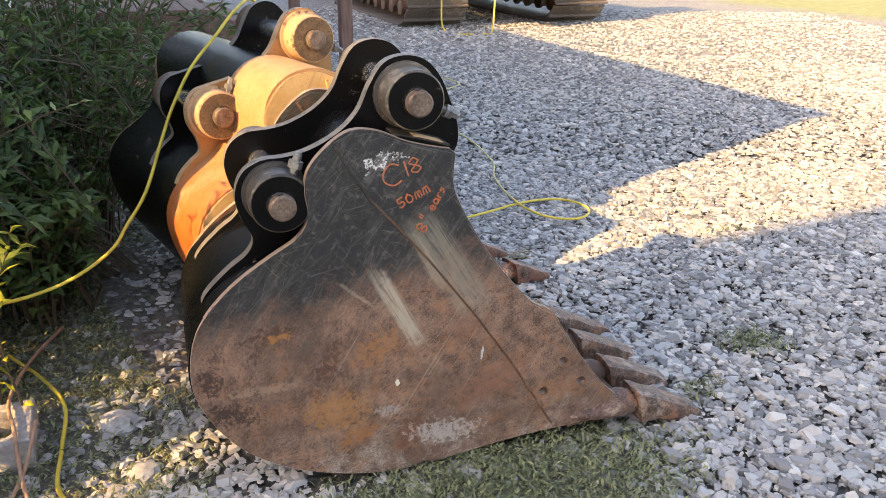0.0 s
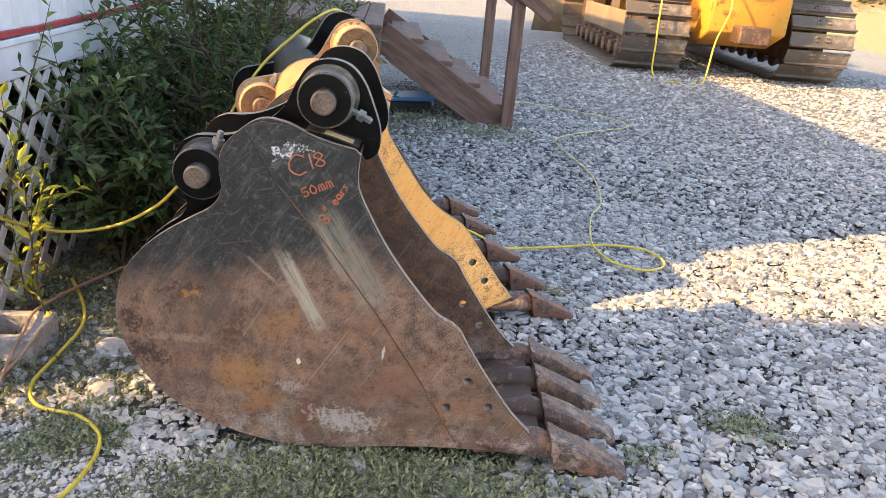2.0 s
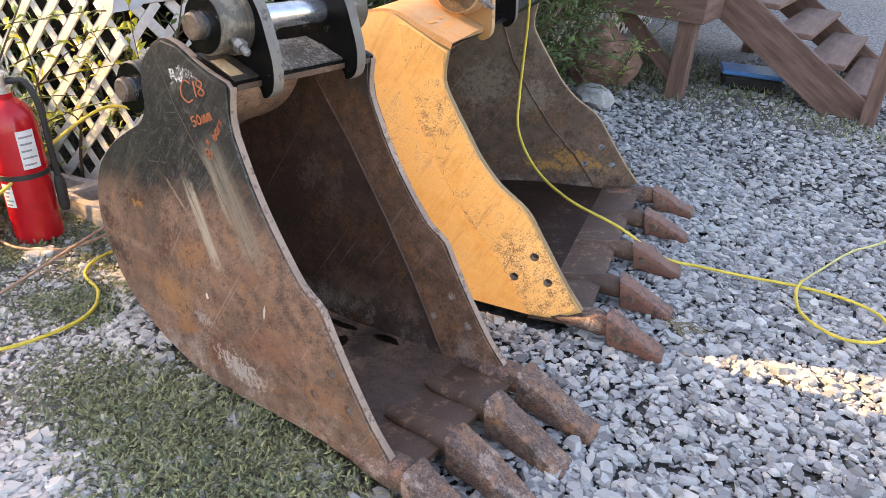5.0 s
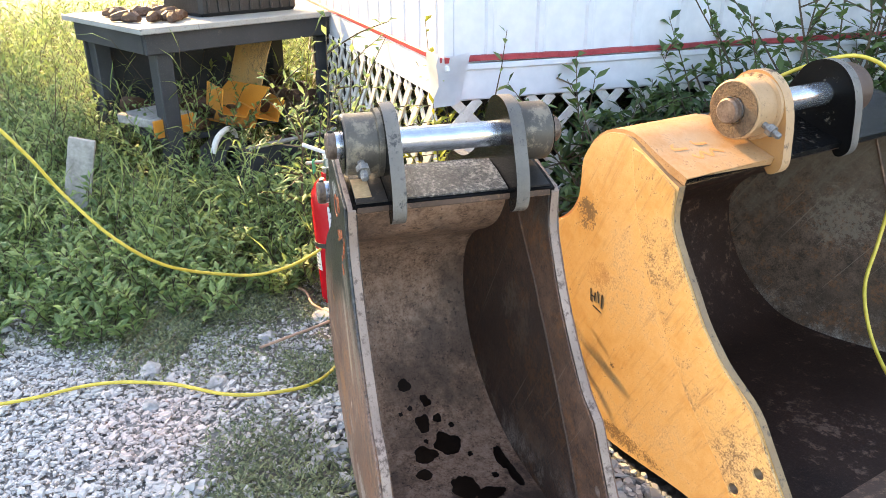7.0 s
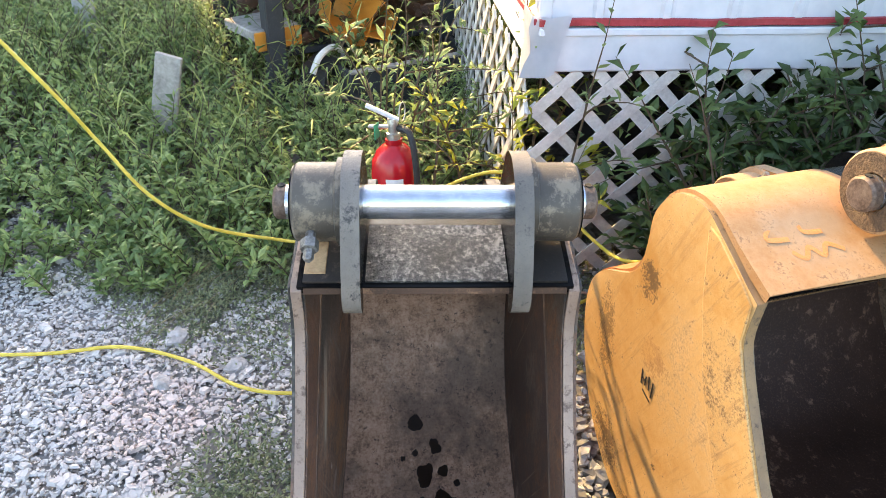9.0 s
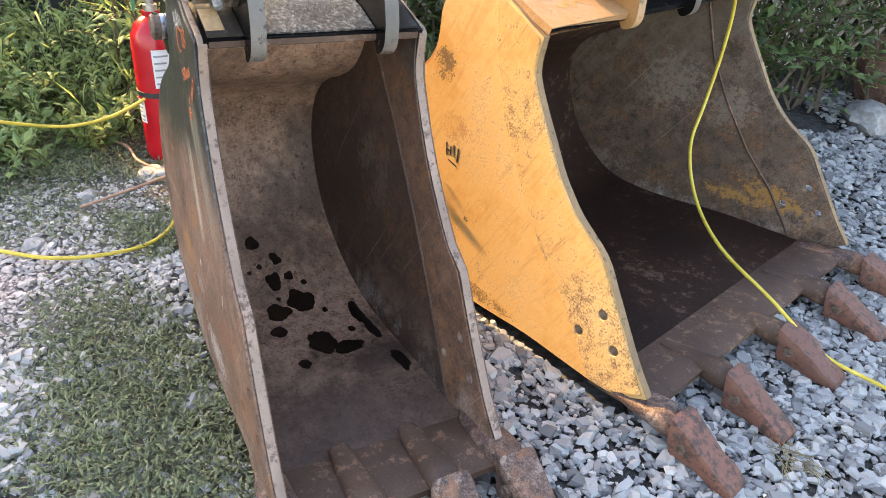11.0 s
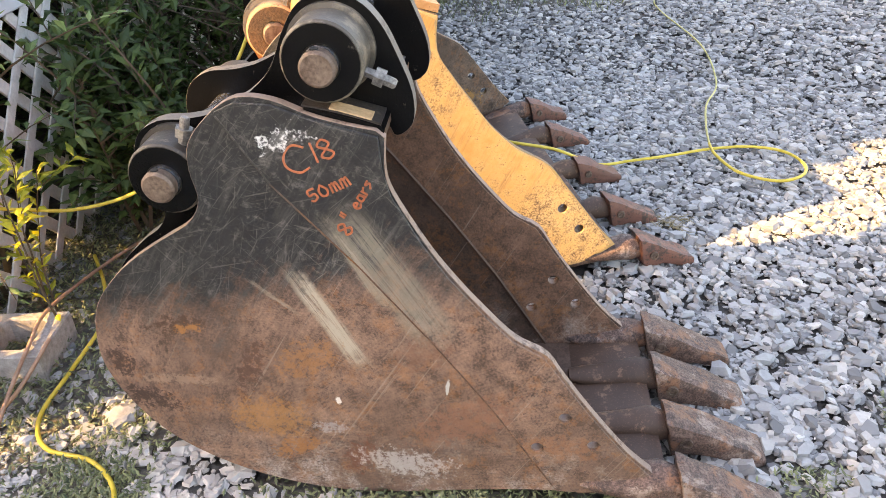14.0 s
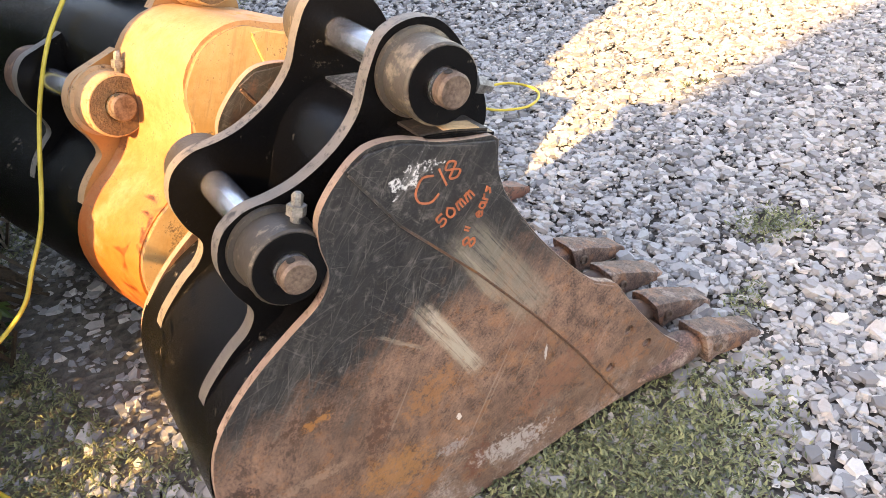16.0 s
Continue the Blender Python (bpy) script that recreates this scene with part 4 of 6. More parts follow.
for i, (x, y, a, b) in enumerate(((0.112, 0.2, 0.022, 0.019), (0.161, 0.255, 0.019, 0.016), (0.232, 0.23, 0.03, 0.024), (0.22, 0.276, 0.014, 0.015), (0.311, 0.28, 0.038, 0.034), (0.335, 0.205, 0.032, 0.03), (0.479, 0.272, 0.055, 0.032), (0.525, 0.325, 0.025, 0.045), (0.40, 0.408, 0.045, 0.020), (0.47, 0.415, 0.055, 0.013), (0.625, 0.425, 0.042, 0.017), (0.405, 0.18, 0.022, 0.02), (0.177, 0.203, 0.009, 0.008), (0.458, 0.366, 0.012, 0.01), (0.25, 0.31, 0.008, 0.008), (0.29, 0.22, 0.008, 0.008), (0.36, 0.33, 0.010, 0.008), (0.19, 0.17, 0.007, 0.007), (0.55, 0.20, 0.018, 0.014))):
    oil_stain(x, y, a, b, i * 3.7)

# wide bucket: yellow near side, black shell
WIDE = dict(
    width=1.19, front=1.52, taper=7.27, skew=(4.5, 2.5), plate=0.022, hole=0.014,
    side=smooth2([(1.034, 0.787), (1.03, 0.705), (1.064, 0.64), (1.115, 0.565), (1.16, 0.50), (1.225, 0.434), (1.316, 0.372), (1.37, 0.30), (1.42, 0.229), (1.47, 0.16), (1.515, 0.108)], 4, False)[:-1]
    + smooth2([(1.52, 0.10), (1.42, 0.05), (1.28, 0.042), (1.15, 0.04), (1.0, 0.025), (0.88, 0.018), (0.75, 0.03), (0.655, 0.08), (0.565, 0.17), (0.505, 0.29), (0.483, 0.40), (0.50, 0.48), (0.55, 0.535), (0.60, 0.565), (0.65, 0.595), (0.688, 0.64), (0.698, 0.70), (0.705, 0.775), (0.765, 0.845), (0.85, 0.863), (0.91, 0.842), (1.0, 0.80)], 4, False),
    holes=((1.356, 0.239), (1.303, 0.16), (1.407, 0.168)),
    doubler=[(0.88, 0.842), (0.91, 0.837), (1.0, 0.795), (1.025, 0.78), (1.025, 0.705), (1.059, 0.64), (1.11, 0.565), (1.155, 0.50), (1.22, 0.434), (1.311, 0.37), (1.365, 0.30), (1.415, 0.229), (1.465, 0.16), (1.505, 0.105), (1.42, 0.055), (1.36, 0.05), (1.335, 0.09), (1.255, 0.195), (1.15, 0.30), (1.05, 0.43), (0.967, 0.562), (0.91, 0.71)],
    weld=[(0.882, 0.835), (0.91, 0.71), (0.967, 0.562), (1.05, 0.43), (1.15, 0.30), (1.255, 0.195), (1.335, 0.09), (1.36, 0.055)],
    shell=smooth2([(1.036, 0.79), (0.94, 0.822), (0.86, 0.852), (0.78, 0.84), (0.725, 0.785), (0.715, 0.70), (0.69, 0.63), (0.655, 0.585), (0.605, 0.55), (0.555, 0.52), (0.512, 0.47), (0.496, 0.40), (0.518, 0.295), (0.577, 0.18), (0.665, 0.092), (0.755, 0.043), (0.88, 0.032), (1.0, 0.038), (1.15, 0.052), (1.4, 0.056)], 3, False),
    pin1=(0.965, 0.917), pin2=(0.655, 0.717), boss=0.071, pin=0.030, boss_len=0.085, pin_out=0.028, ear0=0.35, ear1=0.694, ear_t=0.035, both_bolts=False,
    ear=smooth2([(1.03, 0.765), (1.06, 0.785), (1.06, 0.84), (1.052, 0.91), (1.032, 0.962), (0.998, 0.995), (0.957, 1.003), (0.914, 0.985), (0.884, 0.94), (0.848, 0.88), (0.78, 0.835), (0.72, 0.812), (0.655, 0.798), (0.61, 0.785), (0.58, 0.745), (0.578, 0.69), (0.60, 0.64), (0.605, 0.60), (0.575, 0.575), (0.535, 0.535), (0.505, 0.47), (0.508, 0.474), (0.55, 0.522), (0.602, 0.553), (0.652, 0.588), (0.686, 0.633), (0.711, 0.70), (0.721, 0.787), (0.777, 0.844), (0.86, 0.856), (0.94, 0.826), (1.0, 0.803)]),
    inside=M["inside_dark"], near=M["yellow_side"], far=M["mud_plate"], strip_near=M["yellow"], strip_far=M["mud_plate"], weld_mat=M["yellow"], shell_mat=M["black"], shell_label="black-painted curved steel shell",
    ear_near=M["faded_orange"], ear_far=M["black"], boss_near=M["dusty_yellow"], boss_far=M["rust"], boss_face=(M["caked"], M["rust"]), face_label=("boss face caked with brown grime",) * 2, rim=M["rim_yellow"], ear_edge=(M["dusty_yellow"], M["rim_black"]), adapter_mat=M["rust"],
    label_near="yellow-painted side plate with scuffed edges", label_far="dark rusty inner side plate", ear_label=("yellow hinge ear", "black hinge ear"), boss_label=("yellow pin boss", "rusty pin boss"),
    teeth=(0.028, 0.272, 0.56, 0.868, 1.135), tooth_x=1.555, tooth_z=0.07, tooth_scale=0.98, tooth_reach=0.215, tooth_mat=M["tooth_red"],
)
n2 = radians(32)
wide, wide_bend = bucket("excavator_bucket", (-2.03 * math.sin(n2), 2.03 * math.cos(n2), 0), 32, "wide yellow excavator bucket with black shell, lying on gravel", WIDE)
part("shell_cover", wide_bend(thick_strip(WIDE["shell"], 0.0125, 0.349, -0.019)), M["faded_cover"], wide, "sun-faded orange-yellow section of the shell")
M["faint_orange"] = speckled("faint_orange_marker", (0.55, 0.26, 0.10), (0.66, 0.25, 0.07), 60, 0.6)
for pts in ([(0.90, 0.06), (0.895, 0.10), (0.92, 0.115), (0.925, 0.09), (0.945, 0.075), (0.95, 0.12)], [(0.905, 0.15), (0.895, 0.185), (0.92, 0.19), (0.915, 0.165), (0.94, 0.16), (0.945, 0.20)], [(0.975, 0.11), (0.99, 0.13), (0.97, 0.15), (0.99, 0.17), (0.97, 0.19), (0.985, 0.22)]):
    bm = bmesh.new()
    path = curve_through([Vector((x, y, 0.852 - (x - 0.86) * 0.352 + 0.0196)) for x, y in pts], 5, False)
    tube(bm, path, 0.005, 6)
    for v in bm.verts:
        top = 0.852 - (v.co.x - 0.86) * 0.352 + 0.0194
        v.co.z = top + (v.co.z - top) * 0.05
    part("paint_mark", wide_bend(bm), M["faint_orange"], wide, "faint orange paint mark")


# ---- trailer house ----
def leaf_material(name, dark, light, sun=0.35):
    k = Nodes(name, 0.55)
    r = k.t.nodes.new("ShaderNodeNewGeometry").outputs["Random Per Island"]
    col = k.ramp(k.math("ADD", k.math("MULTIPLY", r, 0.7), k.math("MULTIPLY", k.noise(2.5, 3), 0.3)), [(0.15, dark), (0.6, light), (0.95, [light[0] * 1.3, light[1] * 1.25, light[2] * 1.2])])
    out = k.t.nodes["Material Output"]
    k.done(col)
    tr = k.node("ShaderNodeBsdfTranslucent")
    k.link(col, tr.inputs["Color"])
    mx = k.node("ShaderNodeMixShader", Fac=sun)
    k.link(k.b.outputs[0], mx.inputs[1])
    k.link(tr.outputs[0], mx.inputs[2])
    k.link(mx.outputs[0], out.inputs["Surface"])
    return k.m


M["leaf"] = leaf_material("shrub_leaves", (0.028, 0.06, 0.016), (0.09, 0.145, 0.038))
M["leaf_weed"] = leaf_material("weed_leaves", (0.10, 0.17, 0.06), (0.275, 0.37, 0.14), 0.44)
# paler copy of the weed leaves, with sunlight put into its colour
M["leaf_pale"] = leaf_material("pale_sunlit_weeds", (0.14, 0.21, 0.06), (0.32, 0.40, 0.14), 0.45)
M["leaf_yellow"] = leaf_material("yellowing_leaves", (0.16, 0.20, 0.02), (0.42, 0.40, 0.03))
M["clover"] = leaf_material("short_ground_cover", (0.065, 0.085, 0.046), (0.24, 0.265, 0.135), 0.25)
M["dry"] = speckled("dry_stems", (0.16, 0.12, 0.06), (0.35, 0.28, 0.15), 20)
M["twig"] = speckled("brown_twigs", (0.05, 0.035, 0.022), (0.12, 0.085, 0.05), 20)

TC, TT, TN = Vector((-1.288, 1.692, 0)), Vector((-0.39, 0.921, 0)), Vector((-0.921, -0.39, 0))
TRAILER = Matrix((( TT.x, -TN.x, 0, TC.x), (TT.y, -TN.y, 0, TC.y), (0, 0, 1, 0), (0, 0, 0, 1)))


def trailer_thing(name, label, category):
    e = new(name)
    e.matrix_world = TRAILER
    return tagged(e, label, category)


def lattice(parent, length, height, end, step=0.15, width=0.037):
    """Two layers of crossed strips in a frame, along the front or the end of the house."""
    for layer, lean in ((0, 1), (1, -1)):
        s = -height - 0.3
        while s < length + height + 0.3:
            z0, z1 = 0.01, height
            a, b = s, s + lean * (z1 - z0)
            lo, hi = 0.0, 1.0
            t0, t1 = sorted(((0 - a) / (b - a), (length - a) / (b - a)))
            lo, hi = max(lo, t0), min(hi, t1)
            if hi - lo > 0.03:
                p = Vector((a + (b - a) * lo, 0, z0 + (z1 - z0) * lo))
                q = Vector((a + (b - a) * hi, 0, z0 + (z1 - z0) * hi))
                d = (q - p).normalized()
                m = Matrix.Translation(p) @ Matrix(((d.x, 0, -d.z, 0), (0, 1, 0, 0), (d.z, 0, d.x, 0), (0, 0, 0, 1)))
                y = -0.012 - 0.007 * layer
                bm = box(0, (q - p).length, y, y + 0.006, -width / 2, width / 2, 0.0015, m=m)
                if end:
                    bmesh.ops.transform(bm, matrix=Matrix(((0, -1, 0, 0), (-1, 0, 0, 0), (0, 0, 1, 0), (0, 0, 0, 1))), verts=bm.verts[:])
                    for v in bm.verts:
                        v.co.x = -v.co.x - 0.004
                part("lattice_strip", bm, M["lattice"], parent, "", 0)
            s += step


def build_trailer():
    L, D, H = 13.5, 4.2, 3.18
    house = trailer_thing("trailer_house", "white ribbed-metal trailer house with red trim and lattice skirting", "house")
    # local axes: x along the front, -y out of the front is towards the yard, +y into the house is negated below
    part("body", box(0.03, L, -D, -0.03, 0.74, H, 0.01), M["white_metal"], house, "white trailer body")
    part("roof", box(-0.06, L + 0.06, -D - 0.06, 0.05, H, H + 0.06, 0.02), M["white_metal"], house, "flat white metal roof")
    # near-black boxes paint in the shade behind the lattice
    part("underfloor_shade", box(0.5, L, -D, -0.6, 0.0, 0.735, 0.0), M["dark"], house, "near-black block painted as the shade under the floor")
    part("underfloor_shade", box(0.05, L, -0.6, -0.08, 0.70, 0.735, 0.0), M["dark"], house)
    # front: fascia board, red trim, ribbed panels
    fascia = part("fascia", box(0.0, L, -0.03, 0.004, 0.735, 0.865, 0.006), M["white_metal"], house, "white bottom board")
    part("lip", box(0.0, L, 0.004, 0.016, 0.845, 0.868, 0.004), M["white_metal"], fascia)
    bm = bmesh.new()
    rows = []
    for i in range(0, 240):
        x = L * i / 239
        w = 0.004 * noise.noise((x * 3, 0, 0)) + 0.003 * noise.noise((x * 11, 2, 0))
        rows.append(ring(bm, [(x, 0.003, 0.872 + w), (x, 0.014, 0.874 + w), (x, 0.014, 0.892 + w), (x, 0.003, 0.894 + w)]))
    skin(bm, rows)
    part("red_trim", bm, M["red_trim"], house, "wavy red trim strip")
    prof = [(0.0, 0.0), (0.155, 0.0), (0.162, 0.012), (0.182, 0.012), (0.19, 0.0), (0.2, 0.0)]
    bm = bmesh.new()
    lo = ring(bm, [(x, y - 0.006, 0.88) for x, y in prof])
    hi = ring(bm, [(x, y - 0.006, H) for x, y in prof])
    for i in range(len(prof) - 1):
        bm.faces.new((lo[i], lo[i + 1], hi[i + 1], hi[i]))
    first = part("siding_panel", bm, M["white_metal"], house, "", 0)
    for i in range(1, int(L / 0.2)):
        o = new("siding_panel", first.data)
        o.parent = house
        o.location = (0.2 * i, 0, 0)
    for i in range(int(D / 0.2)):
        o = new("siding_panel", first.data)
        o.parent = house
        o.rotation_euler = (0, 0, radians(90))
        o.location = (-0.0, -D + 0.2 * i, 0)
        o.matrix_basis = Matrix.Translation((0.03, -0.2 * i, 0)) @ Matrix.Rotation(radians(-90), 4, "Z") @ Matrix.Scale(-1, 4, (0, 1, 0))
    part("fascia", box(-0.004, 0.03, -D, 0.0, 0.735, 0.865, 0.006), M["white_metal"], house, "white bottom board of the end wall")
    part("red_trim", box(-0.014, -0.003, -D, 0.0, 0.872, 0.893, 0.003), M["red_trim"], house)
    lattice(house, 6.0, 0.735, False)
    lattice(house, 2.6, 0.735, True)
    # bent flashing hanging off the corner
    bm = bmesh.new()
    rows = []
    for i in range(6):
        z = 0.90 - 0.034 * i
        c = 0.05 * (i / 8) ** 2 + 0.008 * math.sin(i * 1.7)
        rows.append([bm.verts.new((-0.012 - c * 0.6, -0.16 + 0.012 * i, z)), bm.verts.new((-0.018 - c, -0.01, z - 0.01 * i * 0.3)), bm.verts.new((0.03 - 0.1 * c, 0.022 + c * 0.5, z)), bm.verts.new((0.09 - 0.008 * i, 0.024 + c * 0.25, z + 0.01))])
    for a, b in zip(rows, rows[1:]):
        for j in range(3):
            bm.faces.new((a[j], a[j + 1], b[j + 1], b[j]))
    bmesh.ops.solidify(bm, geom=bm.faces[:], thickness=0.002)
    part("corner_flashing", bm, M["white_metal"], house, "bent white corner flashing")


build_trailer()


# ---- unseen barn-shaped block behind the camera, added to shade the yard ----
def build_shade_barn():
    a, e, f = Vector((-9.7, -6.8, 0)), Vector((0.908, 0.419, 0)), Vector((0.419, -0.908, 0))
    m = Matrix(((e.x, f.x, 0, a.x), (e.y, f.y, 0, a.y), (0, 0, 1, 0), (0, 0, 0, 1)))
    barn = new("barn")
    barn.matrix_world = m
    tagged(barn, "unseen barn-shaped block added to shade the yard", "barn")
    part("wall", box(0.06, 5.2, 0.06, 8, -0.02, 7.9, 0.02), M["wood"], barn)
    part("roof", box(0, 5.3, 0, 8.1, 7.9, 8.0, 0.02), M["white_metal"], barn, "flat top of the added shade block")


build_shade_barn()


# ---- wooden stairs and deck ----
SM = Matrix(((0.921, -0.39, 0, -0.714 - 1.66 * 0.921), (0.39, 0.921, 0, 5.93 - 1.66 * 0.39), (0, 0, 1, 0), (0, 0, 0, 1)))


def board(name, p, q, w, t, parent, label="", m=None):
    """A plank from p to q, w high and t thick, its long grain along x."""
    p, q = Vector(p), Vector(q)
    d = (q - p).normalized()
    side = Vector((0, 0, 1)).cross(d)
    side = side.normalized() if side.length > 0.05 else Vector((0, 1, 0))
    up = d.cross(side)
    ob = part(name, box(0, (q - p).length, -t / 2, t / 2, -w / 2, w / 2, 0.004), m or M["wood"], parent, label)
    ob.matrix_basis = Matrix.Translation(p) @ Matrix((d, side, up)).transposed().to_4x4()
    return ob


def build_stairs():
    s = new("wooden_stairs")
    s.matrix_world = SM
    tagged(s, "weathered brown wooden stairs with rail posts on gravel", "stairs")
    for w in (0.0, 1.52):
        board("stringer", (0.62, w, 0.625), (1.60, w, 0.0), 0.235, 0.045, s, "broad weathered stringer board")
        board("rail_post", (1.655, w - (0.07 if w == 0 else -0.07), -0.02), (1.655, w - (0.07 if w == 0 else -0.07), 1.12), 0.09, 0.09, s)
        board("handrail", (0.5, w - (0.13 if w == 0 else -0.13), 1.72), (1.9, w - (0.13 if w == 0 else -0.13), 0.86), 0.09, 0.04, s)
    for i in range(4):
        x = 0.74 + 0.235 * i
        board("tread", (x + 0.1, 0.03, 0.60 - 0.152 * i), (x + 0.1, 1.49, 0.60 - 0.152 * i), 0.035, 0.25, s, "pale worn tread")
    d = new("wooden_deck")
    d.matrix_world = SM
    tagged(d, "weathered wooden deck on posts beside the trailer", "deck")
    for w in (-0.44, 1.9):
        board("deck_beam", (-0.75, w, 0.60), (0.63, w, 0.60), 0.22, 0.045, d)
        for x in (0.53, -0.6):
            board("deck_post", (x, w + 0.06 * (1 if w < 0 else -1), -0.02), (x, w + 0.06 * (1 if w < 0 else -1), 0.62), 0.11, 0.11, d)
    board("deck_beam", (0.61, -0.44, 0.60), (0.61, 1.9, 0.60), 0.22, 0.045, d)
    board("brace", (0.50, -0.34, 0.12), (-0.05, -0.34, 0.60), 0.09, 0.04, d)
    for i in range(9):
        board("deck_plank", (0.575 - 0.145 * i, -0.47, 0.727), (0.575 - 0.145 * i, 1.93, 0.727), 0.03, 0.138, d)


build_stairs()
M["blue"] = speckled("blue_plastic", (0.03, 0.16, 0.42), (0.06, 0.25, 0.55), 8, 0.4)


def rock(name, at, size, mat, label, seed=0, flat=0.7):
    bm = bmesh.new()
    bmesh.ops.create_icosphere(bm, subdivisions=3, radius=0.5)
    for v in bm.verts:
        p = v.co.normalized()
        r = 1 + 0.35 * noise.noise(p * 1.6 + Vector((seed, 0, 0))) + 0.14 * noise.noise(p * 4 + Vector((0, seed, 0)))
        v.co = Vector((p.x * size[0], p.y * size[1], max(p.z, -0.75) * size[2])) * 0.5 * r
    ob = part(name, bm, mat, None, "", 30)
    ob.matrix_world = pose(at[0], at[1], at[2] + size[2] * 0.3, 0, 0, seed * 57)
    return tagged(ob, label, "rock")


M["red_rock"] = speckled("reddish_sandstone", (0.16, 0.08, 0.06), (0.33, 0.19, 0.14), 10, 0.85, 0, 0.8)
M["grey_rock"] = speckled("pale_grey_rock", (0.25, 0.24, 0.23), (0.5, 0.48, 0.46), 10, 0.85, 0, 0.6)
rock("stone", (-1.72, 4.5, -0.01), (0.34, 0.22, 0.16), M["grey_rock"], "flat grey stone below the boulder", 9.0)
rock("boulder", (-2.02, 4.85, 0.06), (0.46, 0.36, 0.42), M["red_rock"], "reddish sandstone boulder under the shrubs", 1.0)
for i, (x, y, s) in enumerate(((-1.0, 1.28, 0.09), (-0.56, 1.02, 0.06), (-0.43, 0.86, 0.05), (-0.07, 1.4, 0.035), (-0.85, 1.1, 0.06), (0.33, 1.36, 0.045), (-0.72, 1.52, 0.07), (-0.86, 1.72, 0.09), (-0.62, 0.78, 0.07), (0.95, 2.45, 0.06))):
    rock("stone", (x, y, -0.008), (s * 1.3, s, s * 0.6), M["grey_rock"], "pale grey stone lying among the gravel", i + 2.0)
t = thing("plastic_bin", (-1.6, 5.95, 0), 40, "blue plastic bin lid lying under the stairs", "bin")
part("lid", box(-0.22, 0.22, -0.16, 0.16, 0.1, 0.13, 0.01), M["blue"], t)
part("tub", box(-0.2, 0.2, -0.14, 0.14, 0, 0.099, 0.02), M["dark"], t, "dark tub under the lid")


# ---- fire extinguisher ----
M["red"] = speckled("glossy_red_enamel", (0.42, 0.006, 0.012), (0.52, 0.012, 0.02), 6, 0.25, 0, 0.02)
M["rubber"] = speckled("black_rubber", (0.015, 0.015, 0.015), (0.03, 0.03, 0.03), 30, 0.6)
M["label_white"] = speckled("white_paper_label", (0.62, 0.62, 0.60), (0.76, 0.76, 0.74), 30, 0.6)
M["print_grey"] = speckled("grey_print", (0.2, 0.2, 0.21), (0.3, 0.3, 0.31), 30, 0.6)
M["nickel"] = speckled("dull_nickel", (0.4, 0.4, 0.38), (0.62, 0.62, 0.58), 30, 0.35, 0.8)
M["green"] = speckled("green_plastic_tag", (0.02, 0.25, 0.12), (0.04, 0.35, 0.17), 30, 0.5)


def curved_label(r, a0, a1, z0, z1):
    bm = bmesh.new()
    lo, hi = [], []
    for i in range(11):
        a = radians(a0 + (a1 - a0) * i / 10)
        lo.append(bm.verts.new((r * math.cos(a), r * math.sin(a), z0)))
        hi.append(bm.verts.new((r * math.cos(a), r * math.sin(a), z1)))
    for i in range(10):
        bm.faces.new((lo[i], lo[i + 1], hi[i + 1], hi[i]))
    return bm


